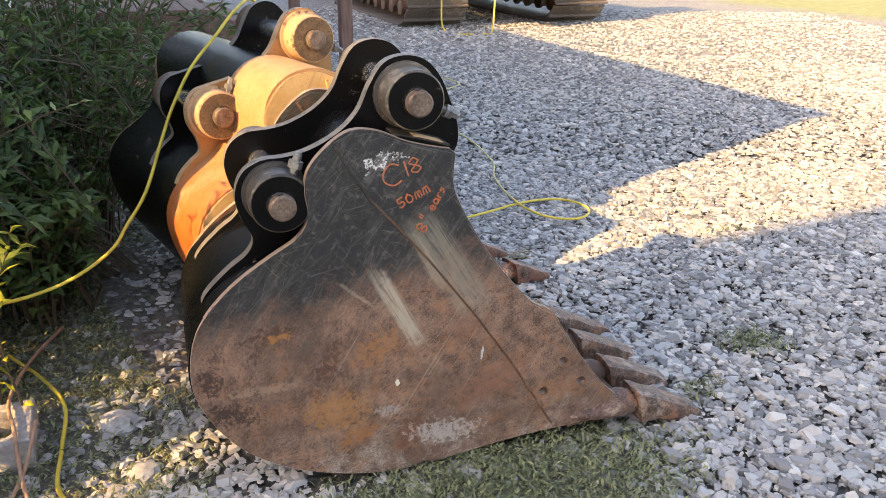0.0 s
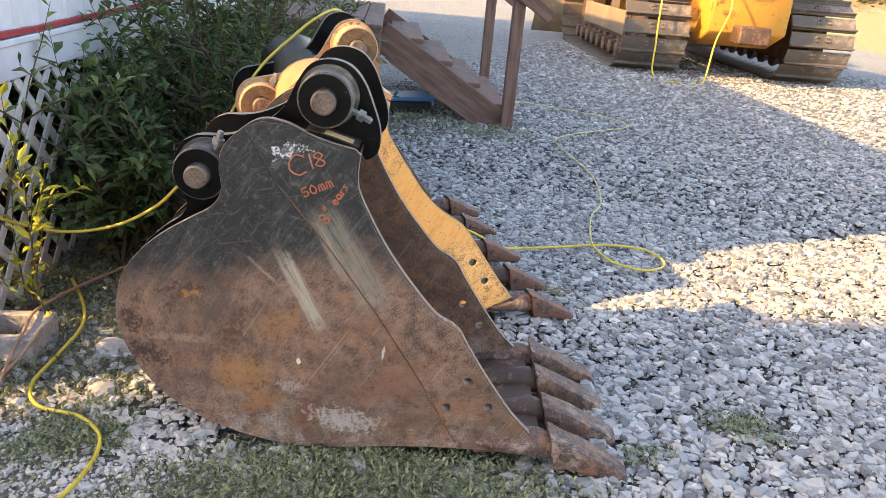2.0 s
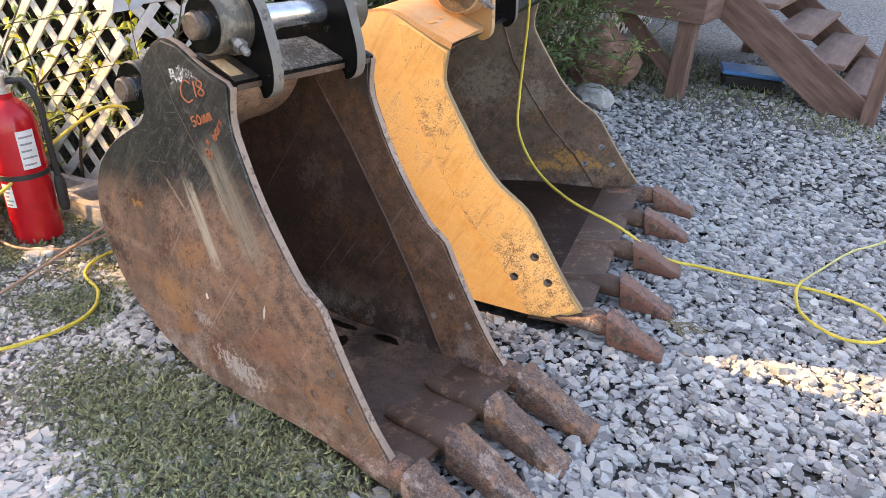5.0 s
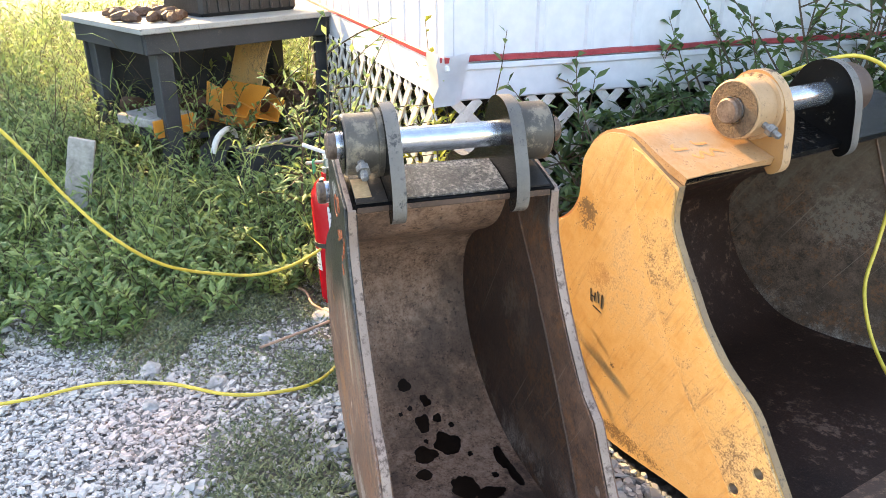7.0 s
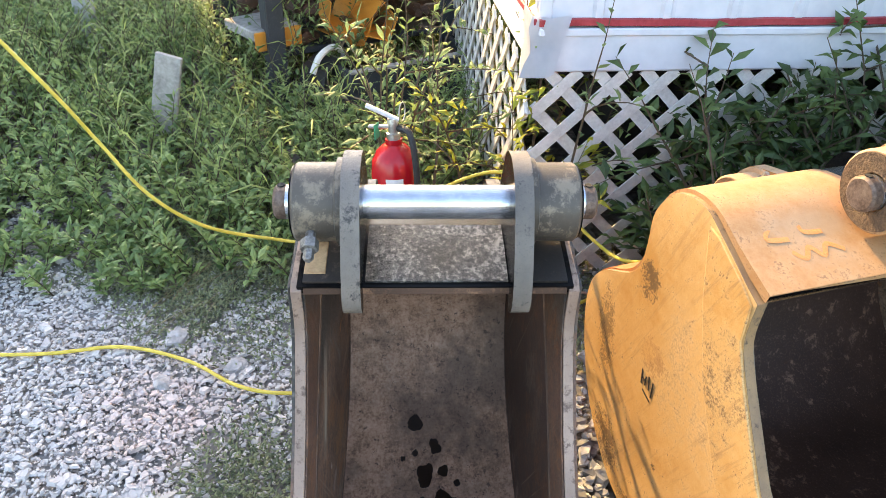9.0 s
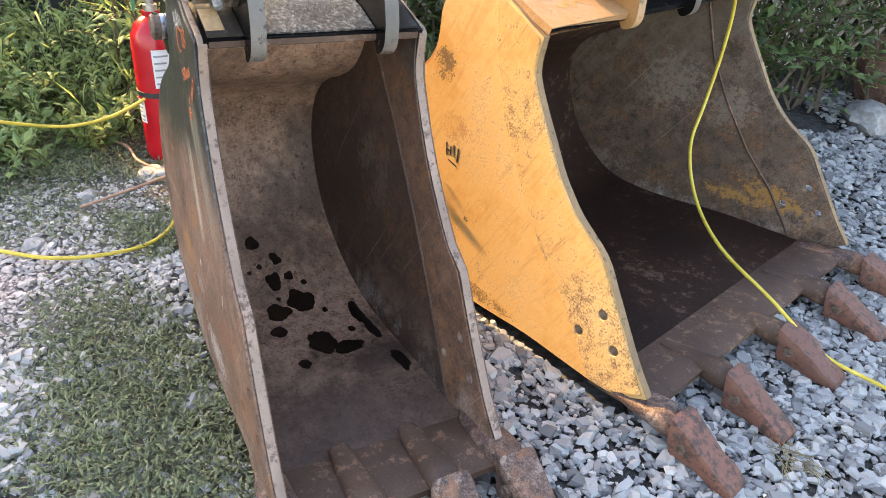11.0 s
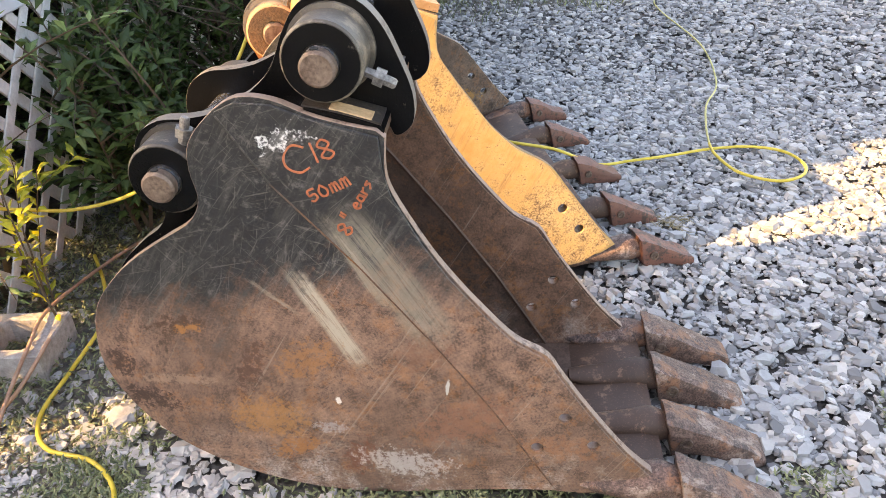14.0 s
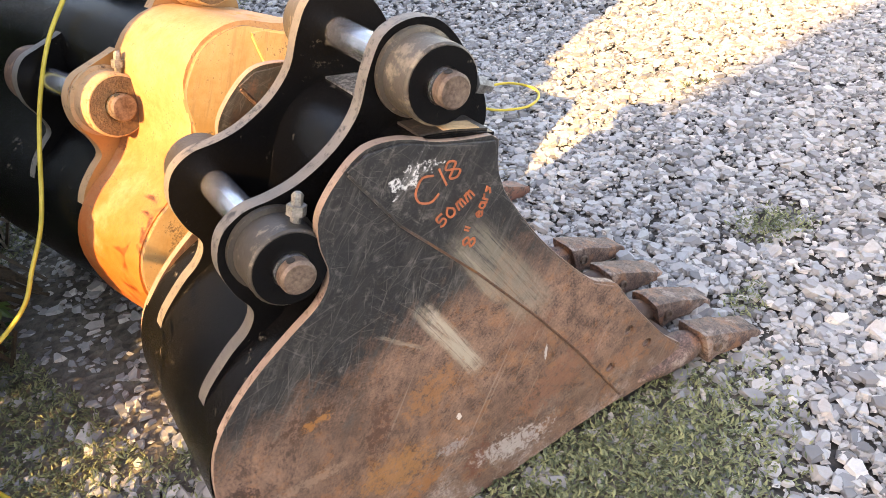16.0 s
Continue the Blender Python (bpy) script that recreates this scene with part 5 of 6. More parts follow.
def build_extinguisher():
    e = thing("fire_extinguisher", (-1.142, 1.312, 0.0), 0, "red fire extinguisher with white labels standing on gravel", "fire extinguisher")
    e.matrix_world = pose(-1.165, 1.305, 0.004, 3.4, -4, 0) @ Matrix.Diagonal((0.93, 0.93, 1.0, 1.0))
    bm = bmesh.new()
    lathe(bm, (0, 0, 0), (0, 0, 1), [(0.0, 0.07), (0.006, 0.083), (0.38, 0.083), (0.425, 0.078), (0.455, 0.062), (0.475, 0.04), (0.48, 0.03), (0.495, 0.03)], 40)
    part("cylinder", bm, M["red"], e, "red enamelled cylinder")
    bm = bmesh.new()
    lathe(bm, (0, 0, 0.494), (0, 0, 1), [(0, 0.024), (0.02, 0.024), (0.022, 0.017), (0.05, 0.017), (0.052, 0.02), (0.066, 0.018)], 20)
    valve = part("valve", bm, M["nickel"], e, "nickel valve head")
    bm = box(-0.02, 0.1, -0.011, 0.011, 0.0, 0.012, 0.003)
    bmesh.ops.rotate(bm, verts=bm.verts[:], cent=(0, 0, 0), matrix=Matrix.Rotation(radians(-24), 3, "Y"))
    bmesh.ops.rotate(bm, verts=bm.verts[:], cent=(0, 0, 0), matrix=Matrix.Rotation(radians(-75), 3, "Z"))
    bmesh.ops.translate(bm, verts=bm.verts[:], vec=(0, 0, 0.558))
    part("lever", bm, M["label_white"], valve, "pale operating lever")
    bm = box(-0.015, 0.085, -0.01, 0.01, 0.0, 0.01, 0.003)
    bmesh.ops.rotate(bm, verts=bm.verts[:], cent=(0, 0, 0), matrix=Matrix.Rotation(radians(-75), 3, "Z"))
    bmesh.ops.translate(bm, verts=bm.verts[:], vec=(0, 0, 0.53))
    part("carry_handle", bm, M["nickel"], valve)
    bm = bmesh.new()
    tube(bm, [(0.03 * math.cos(a / 10 * 6.28), 0.035, 0.585 + 0.03 * math.sin(a / 10 * 6.28)) for a in range(11)], 0.0022, 5)
    part("pull_ring", bm, M["nickel"], valve)
    part("tag", box(0.01, 0.05, -0.05, -0.046, 0.50, 0.55, 0.001), M["green"], valve, "green seal tag")
    bm = bmesh.new()
    tube(bm, [Vector(p) for p in curve_through([Vector(q) for q in ((0.0, 0.02, 0.53), (0.03, 0.07, 0.525), (0.05, 0.095, 0.44), (0.045, 0.098, 0.3), (0.04, 0.1, 0.2))], 6, False)], 0.011, 10)
    hose = part("hose", bm, M["rubber"], e, "black rubber hose")
    bm = bmesh.new()
    lathe(bm, (0.04, 0.1, 0.21), (0, 0, -1), [(0, 0.014), (0.02, 0.019), (0.1, 0.019), (0.12, 0.014)], 14)
    part("nozzle", bm, M["rubber"], hose)
    bm = bmesh.new()
    lathe(bm, (0, 0, 0.225), (0, 0, 1), [(0, 0.083), (0.001, 0.086), (0.017, 0.086), (0.018, 0.083)], 40)
    part("strap", bm, M["rubber"], e, "black holding strap")
    for a0, a1, z0, z1 in ((-2, 40, 0.26, 0.385), (-72, -40, 0.135, 0.215), (-150, -105, 0.25, 0.4)):
        lab = part("label", curved_label(0.0838, a0, a1, z0, z1), M["label_white"], e, "white printed label")
        for i in range(5):
            zz = z1 - (z1 - z0) * (0.14 + 0.18 * i)
            part("print_bar", curved_label(0.0842, a0 + 4, a1 - 4 - 5 * (i % 3), zz - 0.006, zz), M["print_grey"], lab)


build_extinguisher()


# ---- concrete block ----
k = Nodes("rough_concrete_block", 0.95)
n = k.noise(60, 6, 0.75)
M["concrete"] = k.done(k.ramp(n, [(0.3, (0.24, 0.215, 0.2)), (0.7, (0.48, 0.44, 0.41))]), n, 0.9, 0.006)


def concrete_block(x, y, z, turn, label, group):
    o = [(-0.195, -0.095), (0.195, -0.095), (0.195, 0.095), (-0.195, 0.095)]
    bm = plate(o, 0, 0.17, [[(a + q * 0.06, r * 0.062) for q, r in ((-1, -0.8), (-0.8, -1), (0.8, -1), (1, -0.8), (1, 0.8), (0.8, 1), (-0.8, 1), (-1, 0.8))] for a in (-0.09, 0.09)], 0.004)
    bmesh.ops.rotate(bm, verts=bm.verts[:], cent=(0, 0, 0), matrix=Matrix.Rotation(radians(90), 3, "X"))
    ob = part("concrete_block", bm, M["concrete"])
    ob.matrix_world = pose(x, y, z, 0, 0, turn)
    return tagged(ob, label, "concrete block", group)


concrete_block(-1.21, 1.56, -0.088, 24, "grey hollow concrete block sunk in the gravel", "blocks by the corner")
concrete_block(-1.50, 1.37, -0.095, 38, "grey hollow concrete block under a cord", "blocks by the corner")


# ---- cords ----
def cord(label, pts, r=0.0055, mat=None, smooth=True):
    bm = bmesh.new()
    q = curve_through([Vector(p) for p in pts], 7, False) if smooth else [Vector(p) for p in pts]
    tube(bm, q, r, 8)
    bmesh.ops.translate(bm, verts=bm.verts[:], vec=-Vector(pts[0]))
    ob = part("extension_cord", bm, mat or M["cord"], None, "", 60)
    ob.location = pts[0]
    return tagged(ob, label, "cord")


cord("yellow extension cord hanging over the wide bucket and across gravel",
     [(-0.55, -0.35, 1.75), (-0.62, 0.1, 1.2), (-0.72, 0.43, 0.73), (-0.77, 0.52, 0.55), (-0.77, 0.66, 0.40), (-0.85, 0.78, 0.27), (-0.98, 0.93, 0.18), (-1.03, 1.06, 0.165), (-1.1, 1.2, 0.2), (-1.2, 1.42, 0.335), (-1.262, 1.58, 0.40), (-1.275, 1.69, 0.375), (-1.265, 1.83, 0.30), (-1.2, 1.93, 0.26), (-1.08, 2.02, 0.28), (-0.975, 2.09, 0.345), (-0.945, 2.17, 0.40), (-0.915, 2.27, 0.47), (-0.89, 2.39, 0.60), (-0.86, 2.45, 0.70), (-0.81, 2.52, 0.81), (-0.74, 2.60, 0.905), (-0.70, 2.70, 0.97), (-0.67, 2.82, 1.0), (-0.665, 2.93, 0.93), (-0.715, 3.0, 0.76), (-0.735, 3.02, 0.60), (-0.71, 3.0, 0.46), (-0.64, 2.955, 0.34), (-0.50, 2.94, 0.235), (-0.31, 2.945, 0.18), (-0.11, 3.01, 0.14), (0.01, 3.125, 0.05), (0.12, 3.235, 0.032), (0.25, 3.335, 0.03), (0.365, 3.43, 0.03), (0.50, 3.50, 0.03), (0.622, 3.50, 0.03), (0.70, 3.41, 0.03), (0.695, 3.31, 0.03), (0.617, 3.235, 0.032), (0.49, 3.255, 0.036), (0.40, 3.36, 0.042), (0.365, 3.45, 0.045)])
cord("yellow extension cord snaking over gravel and ground cover",
     [(-0.30, 0.15, 0.018), (-0.412, 0.463, 0.018), (-0.513, 0.666, 0.02), (-0.52, 0.884, 0.022), (-0.475, 1.07, 0.022), (-0.485, 1.2, 0.022), (-0.545, 1.325, 0.022), (-0.66, 1.38, 0.022), (-0.79, 1.37, 0.024), (-0.885, 1.44, 0.024), (-0.95, 1.60, 0.022), (-1.02, 1.77, 0.024), (-1.14, 1.90, 0.024), (-1.30, 2.02, 0.03)])
M["faded_cord"] = speckled("dusty_pale_cord", (0.42, 0.37, 0.12), (0.6, 0.54, 0.22), 12, 0.6)
cord("thin pale yellow cord trailing over the yard",
     [(0.365, 3.45, 0.045), (0.33, 3.65, 0.03), (0.30, 3.9, 0.026), (0.305, 4.2, 0.026), (0.16, 4.75, 0.026), (-0.15, 5.35, 0.026), (-0.23, 5.64, 0.026), (-0.12, 5.95, 0.026), (0.1, 6.3, 0.026), (0.186, 6.5, 0.026), (0.08, 6.72, 0.026), (-0.3, 6.9, 0.02), (-0.99, 7.05, 0.015), (-1.3, 7.15, 0.02)], 0.0042, M["faded_cord"])
M["tan_cord"] = speckled("faded_tan_cord", (0.3, 0.17, 0.11), (0.45, 0.28, 0.19), 20, 0.6)
cord("faded tan cord lying over concrete blocks", [(-0.75, 1.1, 0.02), (-0.83, 1.25, 0.05), (-0.95, 1.42, 0.07), (-1.04, 1.57, 0.092), (-1.12, 1.70, 0.09), (-1.2, 1.95, 0.05), (-1.22, 2.2, 0.03)], 0.005, M["tan_cord"])
cord("faded tan cord round the red extinguisher", [(-1.27, 1.0, 0.02), (-1.18, 1.15, 0.025), (-1.05, 1.22, 0.03), (-0.98, 1.33, 0.03), (-0.97, 1.45, 0.05), (-1.0, 1.6, 0.1)], 0.005, M["tan_cord"])


# ---- paint marks on the narrow bucket ----
def strokes(glyphs, at, along, size, parent, name, mat):
    """Hand-drawn letters in x and z on the outer face of the side plate."""
    a = Vector(along).normalized()
    u = Vector((-a.y, a.x))
    bm = bmesh.new()
    for dx, lines in glyphs:
        for line in lines:
            q = [Vector(at) + a * (dx + x) * size + u * y * size for x, y in line]
            q = curve_through(q, 4, False)
            for i in range(len(q) - 1):
                d = (q[i + 1] - q[i]).normalized()
                s = Vector((-d.y, d.x)) * 0.0016
                w = [q[i] - s - d * 0.001, q[i + 1] - s + d * 0.001, q[i + 1] + s + d * 0.001, q[i] + s - d * 0.001]
                lo = [bm.verts.new((p.x, -0.0062, p.y)) for p in w]
                hi = [bm.verts.new((p.x, -0.0078, p.y)) for p in w]
                skin(bm, [lo, hi])
    part(name, bm, mat, parent, "orange hand-drawn paint marker writing")


G_C = [[(0.8, 0.9), (0.4, 1.0), (0.05, 0.6), (0.1, 0.2), (0.5, 0.0), (0.85, 0.15)]]
G_1 = [[(0.3, 0.0), (0.32, 1.0)]]
G_8 = [[(0.5, 0.5), (0.15, 0.75), (0.45, 1.0), (0.75, 0.75), (0.5, 0.5), (0.15, 0.2), (0.5, 0.0), (0.8, 0.22), (0.5, 0.5)]]
G_5 = [[(0.75, 1.0), (0.2, 0.98), (0.15, 0.55), (0.6, 0.55), (0.7, 0.2), (0.35, 0.0), (0.1, 0.1)]]
G_0 = [[(0.45, 1.0), (0.12, 0.6), (0.2, 0.1), (0.6, 0.05), (0.8, 0.5), (0.45, 1.0)]]
G_m = [[(0.05, 0.0), (0.15, 0.7)], [(0.15, 0.6), (0.4, 0.7), (0.42, 0.0)], [(0.42, 0.55), (0.68, 0.7), (0.75, 0.0)]]
G_q = [[(0.2, 0.7), (0.22, 1.1)], [(0.45, 0.7), (0.48, 1.15)]]
G_e = [[(0.1, 0.35), (0.65, 0.4), (0.4, 0.65), (0.12, 0.35), (0.35, 0.0), (0.7, 0.12)]]
G_a = [[(0.65, 0.6), (0.25, 0.6), (0.15, 0.15), (0.6, 0.1), (0.65, 0.6), (0.75, 0.0)]]
G_r = [[(0.15, 0.0), (0.2, 0.6)], [(0.2, 0.45), (0.6, 0.62)]]
G_S = [[(0.65, 0.6), (0.2, 0.55), (0.55, 0.3), (0.15, 0.02)]]
strokes([(0.0, G_C)], (0.354, 0.742), (1, 0.1), 0.046, narrow, "writing", M["orange_mark"])
strokes([(0.0, G_1), (0.45, G_8)], (0.398, 0.760), (0.92, 0.3), 0.032, narrow, "writing", M["orange_mark"])
strokes([(0.0, G_5), (0.95, G_0), (2.0, G_m), (2.95, G_m)], (0.388, 0.692), (0.85, 0.42), 0.020, narrow, "writing", M["orange_mark"])
strokes([(0.0, G_8)], (0.440, 0.628), (0.55, 0.83), 0.024, narrow, "writing", M["orange_mark"])
strokes([(0.0, G_q)], (0.447, 0.654), (0.55, 0.83), 0.02, narrow, "writing", M["orange_mark"])
strokes([(0.0, G_e), (0.85, G_a), (1.7, G_r), (2.4, G_S)], (0.462, 0.678), (0.5, 0.86), 0.018, narrow, "writing", M["orange_mark"])


# ---- scribbled marks on the wide bucket ----
bm = bmesh.new()
for x0, z0, x1, z1 in ((0.772, 0.43, 0.776, 0.395), (0.79, 0.425, 0.79, 0.40), (0.776, 0.412, 0.79, 0.411), (0.80, 0.432, 0.806, 0.40), (0.818, 0.43, 0.818, 0.39), (0.785, 0.385, 0.818, 0.378)):
    d = Vector((x1 - x0, z1 - z0)).normalized()
    q = Vector((-d.y, d.x)) * 0.0018
    c = [Vector((x0, z0)) - q, Vector((x1, z1)) - q, Vector((x1, z1)) + q, Vector((x0, z0)) + q]
    skin(bm, [[bm.verts.new((p.x, y, p.y)) for p in c] for y in (-0.0004, -0.0016)])
part("writing", wide_bend(bm), M["rubber"], wide, "black scribbled marks")


# ---- plants ----
def in_bucket(p):
    """Whether a place lies inside or touches the wide bucket."""
    if p.z > 1.05:
        return False
    c, q = math.cos(n2), math.sin(n2)
    u, v = p.x * c + p.y * q, -p.x * q + p.y * c - 2.03
    return 0.33 < u + 0.08 * v < 1.6 and -0.05 < v < 1.12


class Leaves:
    """Collects leaves and thin stems, then makes them meshes."""

    def __init__(self, seed):
        self.r = random.Random(seed)
        self.v, self.f, self.sv, self.sf = [], [], [], []

    def leaf(self, p, d, length, width, droop=0.3):
        r = self.r
        if in_bucket(p):
            return
        d = Vector(d).normalized()
        side = d.cross(Vector((r.uniform(-0.5, 0.5), r.uniform(-0.5, 0.5), 1))).normalized()
        up = side.cross(d)
        n = len(self.v)
        mid = p + d * length * 0.45 + up * width * 0.18
        tip = p + d * length - Vector((0, 0, droop * length))
        self.v += [p, mid + side * width * 0.5 - up * width * 0.22, mid, mid - side * width * 0.5 - up * width * 0.22, tip]
        self.f += [(n, n + 1, n + 2), (n, n + 2, n + 3), (n + 1, n + 4, n + 2), (n + 2, n + 4, n + 3)]

    def stem(self, pts, r0, r1):
        rows = []
        for i, p in enumerate(pts):
            d = (pts[min(i + 1, len(pts) - 1)] - pts[max(i - 1, 0)]).normalized()
            s = d.orthogonal().normalized()
            o = d.cross(s)
            rr = r0 + (r1 - r0) * i / (len(pts) - 1)
            n = len(self.sv)
            self.sv += [p + (s * math.cos(a) + o * math.sin(a)) * rr for a in (0, 2.09, 4.19)]
            rows.append(n)
        for a, b in zip(rows, rows[1:]):
            self.sf += [(a + i, a + (i + 1) % 3, b + (i + 1) % 3, b + i) for i in range(3)]

    def spray(self, base, d, length, leaves, leaf_len, leaf_w, bend=0.5, r0=0.004, start=0.12, steps=7, twigs=0):
        """An arching stem with leaves along it."""
        r = self.r
        p, d = Vector(base), Vector(d).normalized()
        pts = [p.copy()]
        for i in range(steps):
            d = (d + Vector((r.uniform(-0.12, 0.12), r.uniform(-0.12, 0.12), -bend * 0.16 + r.uniform(-0.05, 0.05)))).normalized()
            p = p + d * length / steps
            if in_bucket(p):
                d = (d + Vector((-0.9, -0.4, 0.3))).normalized()
                p = pts[-1] + d * length / steps
            pts.append(p.copy())
        self.stem(pts, r0, 0.0012)
        for j in range(leaves):
            t = (start + (1 - start) * (j + r.random()) / leaves) * steps
            i = min(int(t), steps - 1)
            q = pts[i].lerp(pts[i + 1], t - i)
            along = (pts[i + 1] - pts[i]).normalized()
            a = r.uniform(0, 6.28)
            out = Vector((math.cos(a), math.sin(a), r.uniform(-0.1, 0.7)))
            k = r.uniform(0.6, 1.2)
            self.leaf(q, out * 0.9 + along * 0.7, leaf_len * k, leaf_w * k, r.uniform(0.05, 0.45))
        for j in range(twigs):
            i = r.randrange(2, steps)
            a = r.uniform(0, 6.28)
            self.spray(pts[i], (math.cos(a), math.sin(a), r.uniform(0.1, 0.9)), length * r.uniform(0.25, 0.45), max(4, leaves // 2), leaf_len, leaf_w, bend, r0 * 0.5, 0.1, 4)

    def make(self, name, leaf_mat, stem_mat, label, category, stuff=False, at=(0, 0, 0)):
        o = Vector(at)
        def build(nm, v, f, m, parent):
            mesh = bpy.data.meshes.new(nm)
            mesh.from_pydata([tuple(p - o) for p in v], [], f)
            mesh.materials.append(m)
            ob = new(nm, mesh)
            if parent:
                ob.parent = parent
            return ob
        if stuff:
            tagged(build(name, self.v, self.f, leaf_mat, None), label, category, kind="stuff").location = at
            if self.sf:
                tagged(build(name + "_stems", self.sv, self.sf, stem_mat, None), label + ", bare stems", category, kind="stuff").location = at
            return
        root = thing(name, at, 0, label, category)
        build("branchwork", self.sv, self.sf, stem_mat, root)
        build("foliage", self.v, self.f, leaf_mat, root)


def shrub(x, y, height, spread, branches, seed, label, mat="leaf", leaf_len=0.075, leaf_w=0.028, per=30, bend=0.55, twigs=3):
    g = Leaves(seed)
    r = g.r
    for i in range(branches):
        a = r.uniform(0, 6.28)
        lean = r.uniform(0.05, 0.75) * spread
        b = Vector((x + r.uniform(-0.12, 0.12), y + r.uniform(-0.12, 0.12), 0))
        g.spray(b, (math.cos(a) * lean, math.sin(a) * lean, 1), height * r.uniform(0.55, 1.1), per, leaf_len, leaf_w, bend, 0.008 if height > 0.8 else 0.004, 0.1, 8, twigs)
    g.make("shrub", M[mat], M["twig"], label, "shrub", at=(x, y, 0))


for i, (u, off, h, n) in enumerate(((2.62, 0.24, 0.85, 12), (2.85, 0.28, 1.0, 18), (3.0, 0.42, 1.15, 24), (3.3, 0.34, 1.45, 32), (3.7, 0.3, 1.65, 34), (4.15, 0.4, 1.6, 26), (4.7, 0.42, 1.4, 14))):
    c = TC + TT * (u - 2.06) - TN * off
    shrub(c.x, c.y, h, 0.85, n, 10 + i, "dense green leafy shrub against the white trailer")
shrub(-1.42, 1.80, 0.95, 0.5, 5, 31, "yellow-green leafy weed by the lattice corner", "leaf_weed", 0.06, 0.018, 20)
shrub(-1.16, 1.67, 0.78, 0.14, 4, 32, "yellowing leafy weed before the lattice", "leaf_yellow", 0.065, 0.02, 24, 0.2, 1)
shrub(-1.5, 1.22, 0.95, 0.45, 6, 33, "green leafy weed behind the extinguisher", "leaf_weed", 0.06, 0.018, 22)
shrub(-1.62, 1.55, 1.0, 0.35, 4, 34, "tall yellowing weed by the trailer corner", "leaf_yellow", 0.055, 0.018, 18)
shrub(-1.75, 1.1, 0.9, 0.5, 6, 35, "green leafy weed beside the trailer end", "leaf_weed", 0.06, 0.018, 22)
shrub(-1.95, 4.75, 0.85, 0.8, 9, 36, "small pale green shrub by the deck", "leaf_pale", 0.06, 0.018, 18)


def in_weeds(x, y):
    """West of the edge where the gravel ends, and short of the trailer."""
    edge = -0.62 - 0.55 * max(0.0, y - 0.35) - 0.1 * noise.noise((y * 4, 0, 5))
    if y > 1.25 - 0.2 * (x + 1.2):
        return False
    return x < edge - 0.05


def weeds(name, x0, x1, y0, y1, count, h0, h1, leaves, seed, ll, lw, label, mat="leaf_weed"):
    g = Leaves(seed)
    r = g.r
    for i in range(count):
        x, y = r.uniform(x0, x1), r.uniform(y0, y1)
        if not in_weeds(x, y) or (-2.2 > x > -3.2 and 0.35 < y < 1.3 and r.random() < 0.7):
            continue
        low = 0.75 if -2.4 < x < -1.25 and -0.2 < y < 1.3 else 1.0
        grow = low * min(1.0, 0.35 + (-0.7 - x) * 0.6)
        h = r.uniform(h0, h1) * grow * (0.8 + 0.5 * noise.noise((x * 1.7, y * 1.7, 2)))
        a = r.uniform(0, 6.28)
        g.spray((x, y, -0.01), (math.cos(a) * 0.45, math.sin(a) * 0.45, 1), h, leaves, ll, lw, 0.4, 0.003, 0.05, 5)
    g.make(name, M[mat], M["twig"], label, "weeds", True)


weeds("weeds", -3.4, -0.6, -2.2, 1.5, 2600, 0.3, 0.62, 24, 41, 0.058, 0.02, "dense green leafy weeds beside the gravel")
weeds("weeds", -7.5, -3.4, -4.5, 2.2, 1100, 0.5, 0.95, 22, 42, 0.085, 0.026, "tall pale green weeds behind the table", "leaf_pale")
weeds("tall_grass", -7.5, -1.2, -4.5, 1.2, 1300, 0.5, 0.9, 9, 43, 0.22, 0.008, "tall thin pale grass among the weeds", "leaf_pale")


def ground_cover():
    g = Leaves(51)
    r = g.r
    for i in range(340000):
        x, y = r.uniform(-1.6, 1.5), r.uniform(0.2, 3.2)
        s = soil_amount(x, y)
        if r.random() > (s - 0.15) * (0.5 if x < -0.75 and y > 1.1 else 1.2):
            continue
        p = Vector((x, y, -0.008 + 0.01 * s))
        a = r.uniform(0, 6.28)
        k = r.uniform(0.5, 1.0)
        g.leaf(p + Vector((0, 0, r.uniform(0, 0.02))), (math.cos(a), math.sin(a), r.uniform(0.2, 1.3)), 0.024 * k, 0.008 * k, 0.1)
    for i in range(5000):
        x, y = r.uniform(-3.0, -0.2), r.uniform(4.6, 6.6)
        if r.random() < soil_amount(x, y):
            a = r.uniform(0, 6.28)
            g.leaf(Vector((x, y, 0)), (math.cos(a) * 0.6, math.sin(a) * 0.6, 1), r.uniform(0.04, 0.12), 0.008, 0.2)
    g.make("ground_cover", M["clover"], M["dry"], "short dull green ground cover growing through the gravel", "grass", True)


ground_cover()
g = Leaves(61)
for i in range(26):
    a = g.r.uniform(-0.5, 0.5) + (2.9 if i % 2 else -0.2)
    g.spray((-0.98 + g.r.uniform(-0.05, 0.25), 0.72 + g.r.uniform(-0.1, 0.12), 0.02), (math.cos(a), math.sin(a), 0.35), g.r.uniform(0.2, 0.5), 0, 0.05, 0.01, 1.2, 0.0013)
for i in range(40):
    a = g.r.uniform(-0.9, 1.6)
    g.spray((0.28 + g.r.uniform(-0.05, 0.08), 2.86 + g.r.uniform(-0.05, 0.05), 0.01), (math.cos(a), math.sin(a), 0.4), g.r.uniform(0.06, 0.14), 0, 0.05, 0.01, 1.0, 0.001)
g.v, g.f = g.sv, g.sf
g.sv, g.sf = [], []
g.make("dry_grass", M["dry"], M["dry"], "pale dry grass stalks lying on the ground", "grass", True)


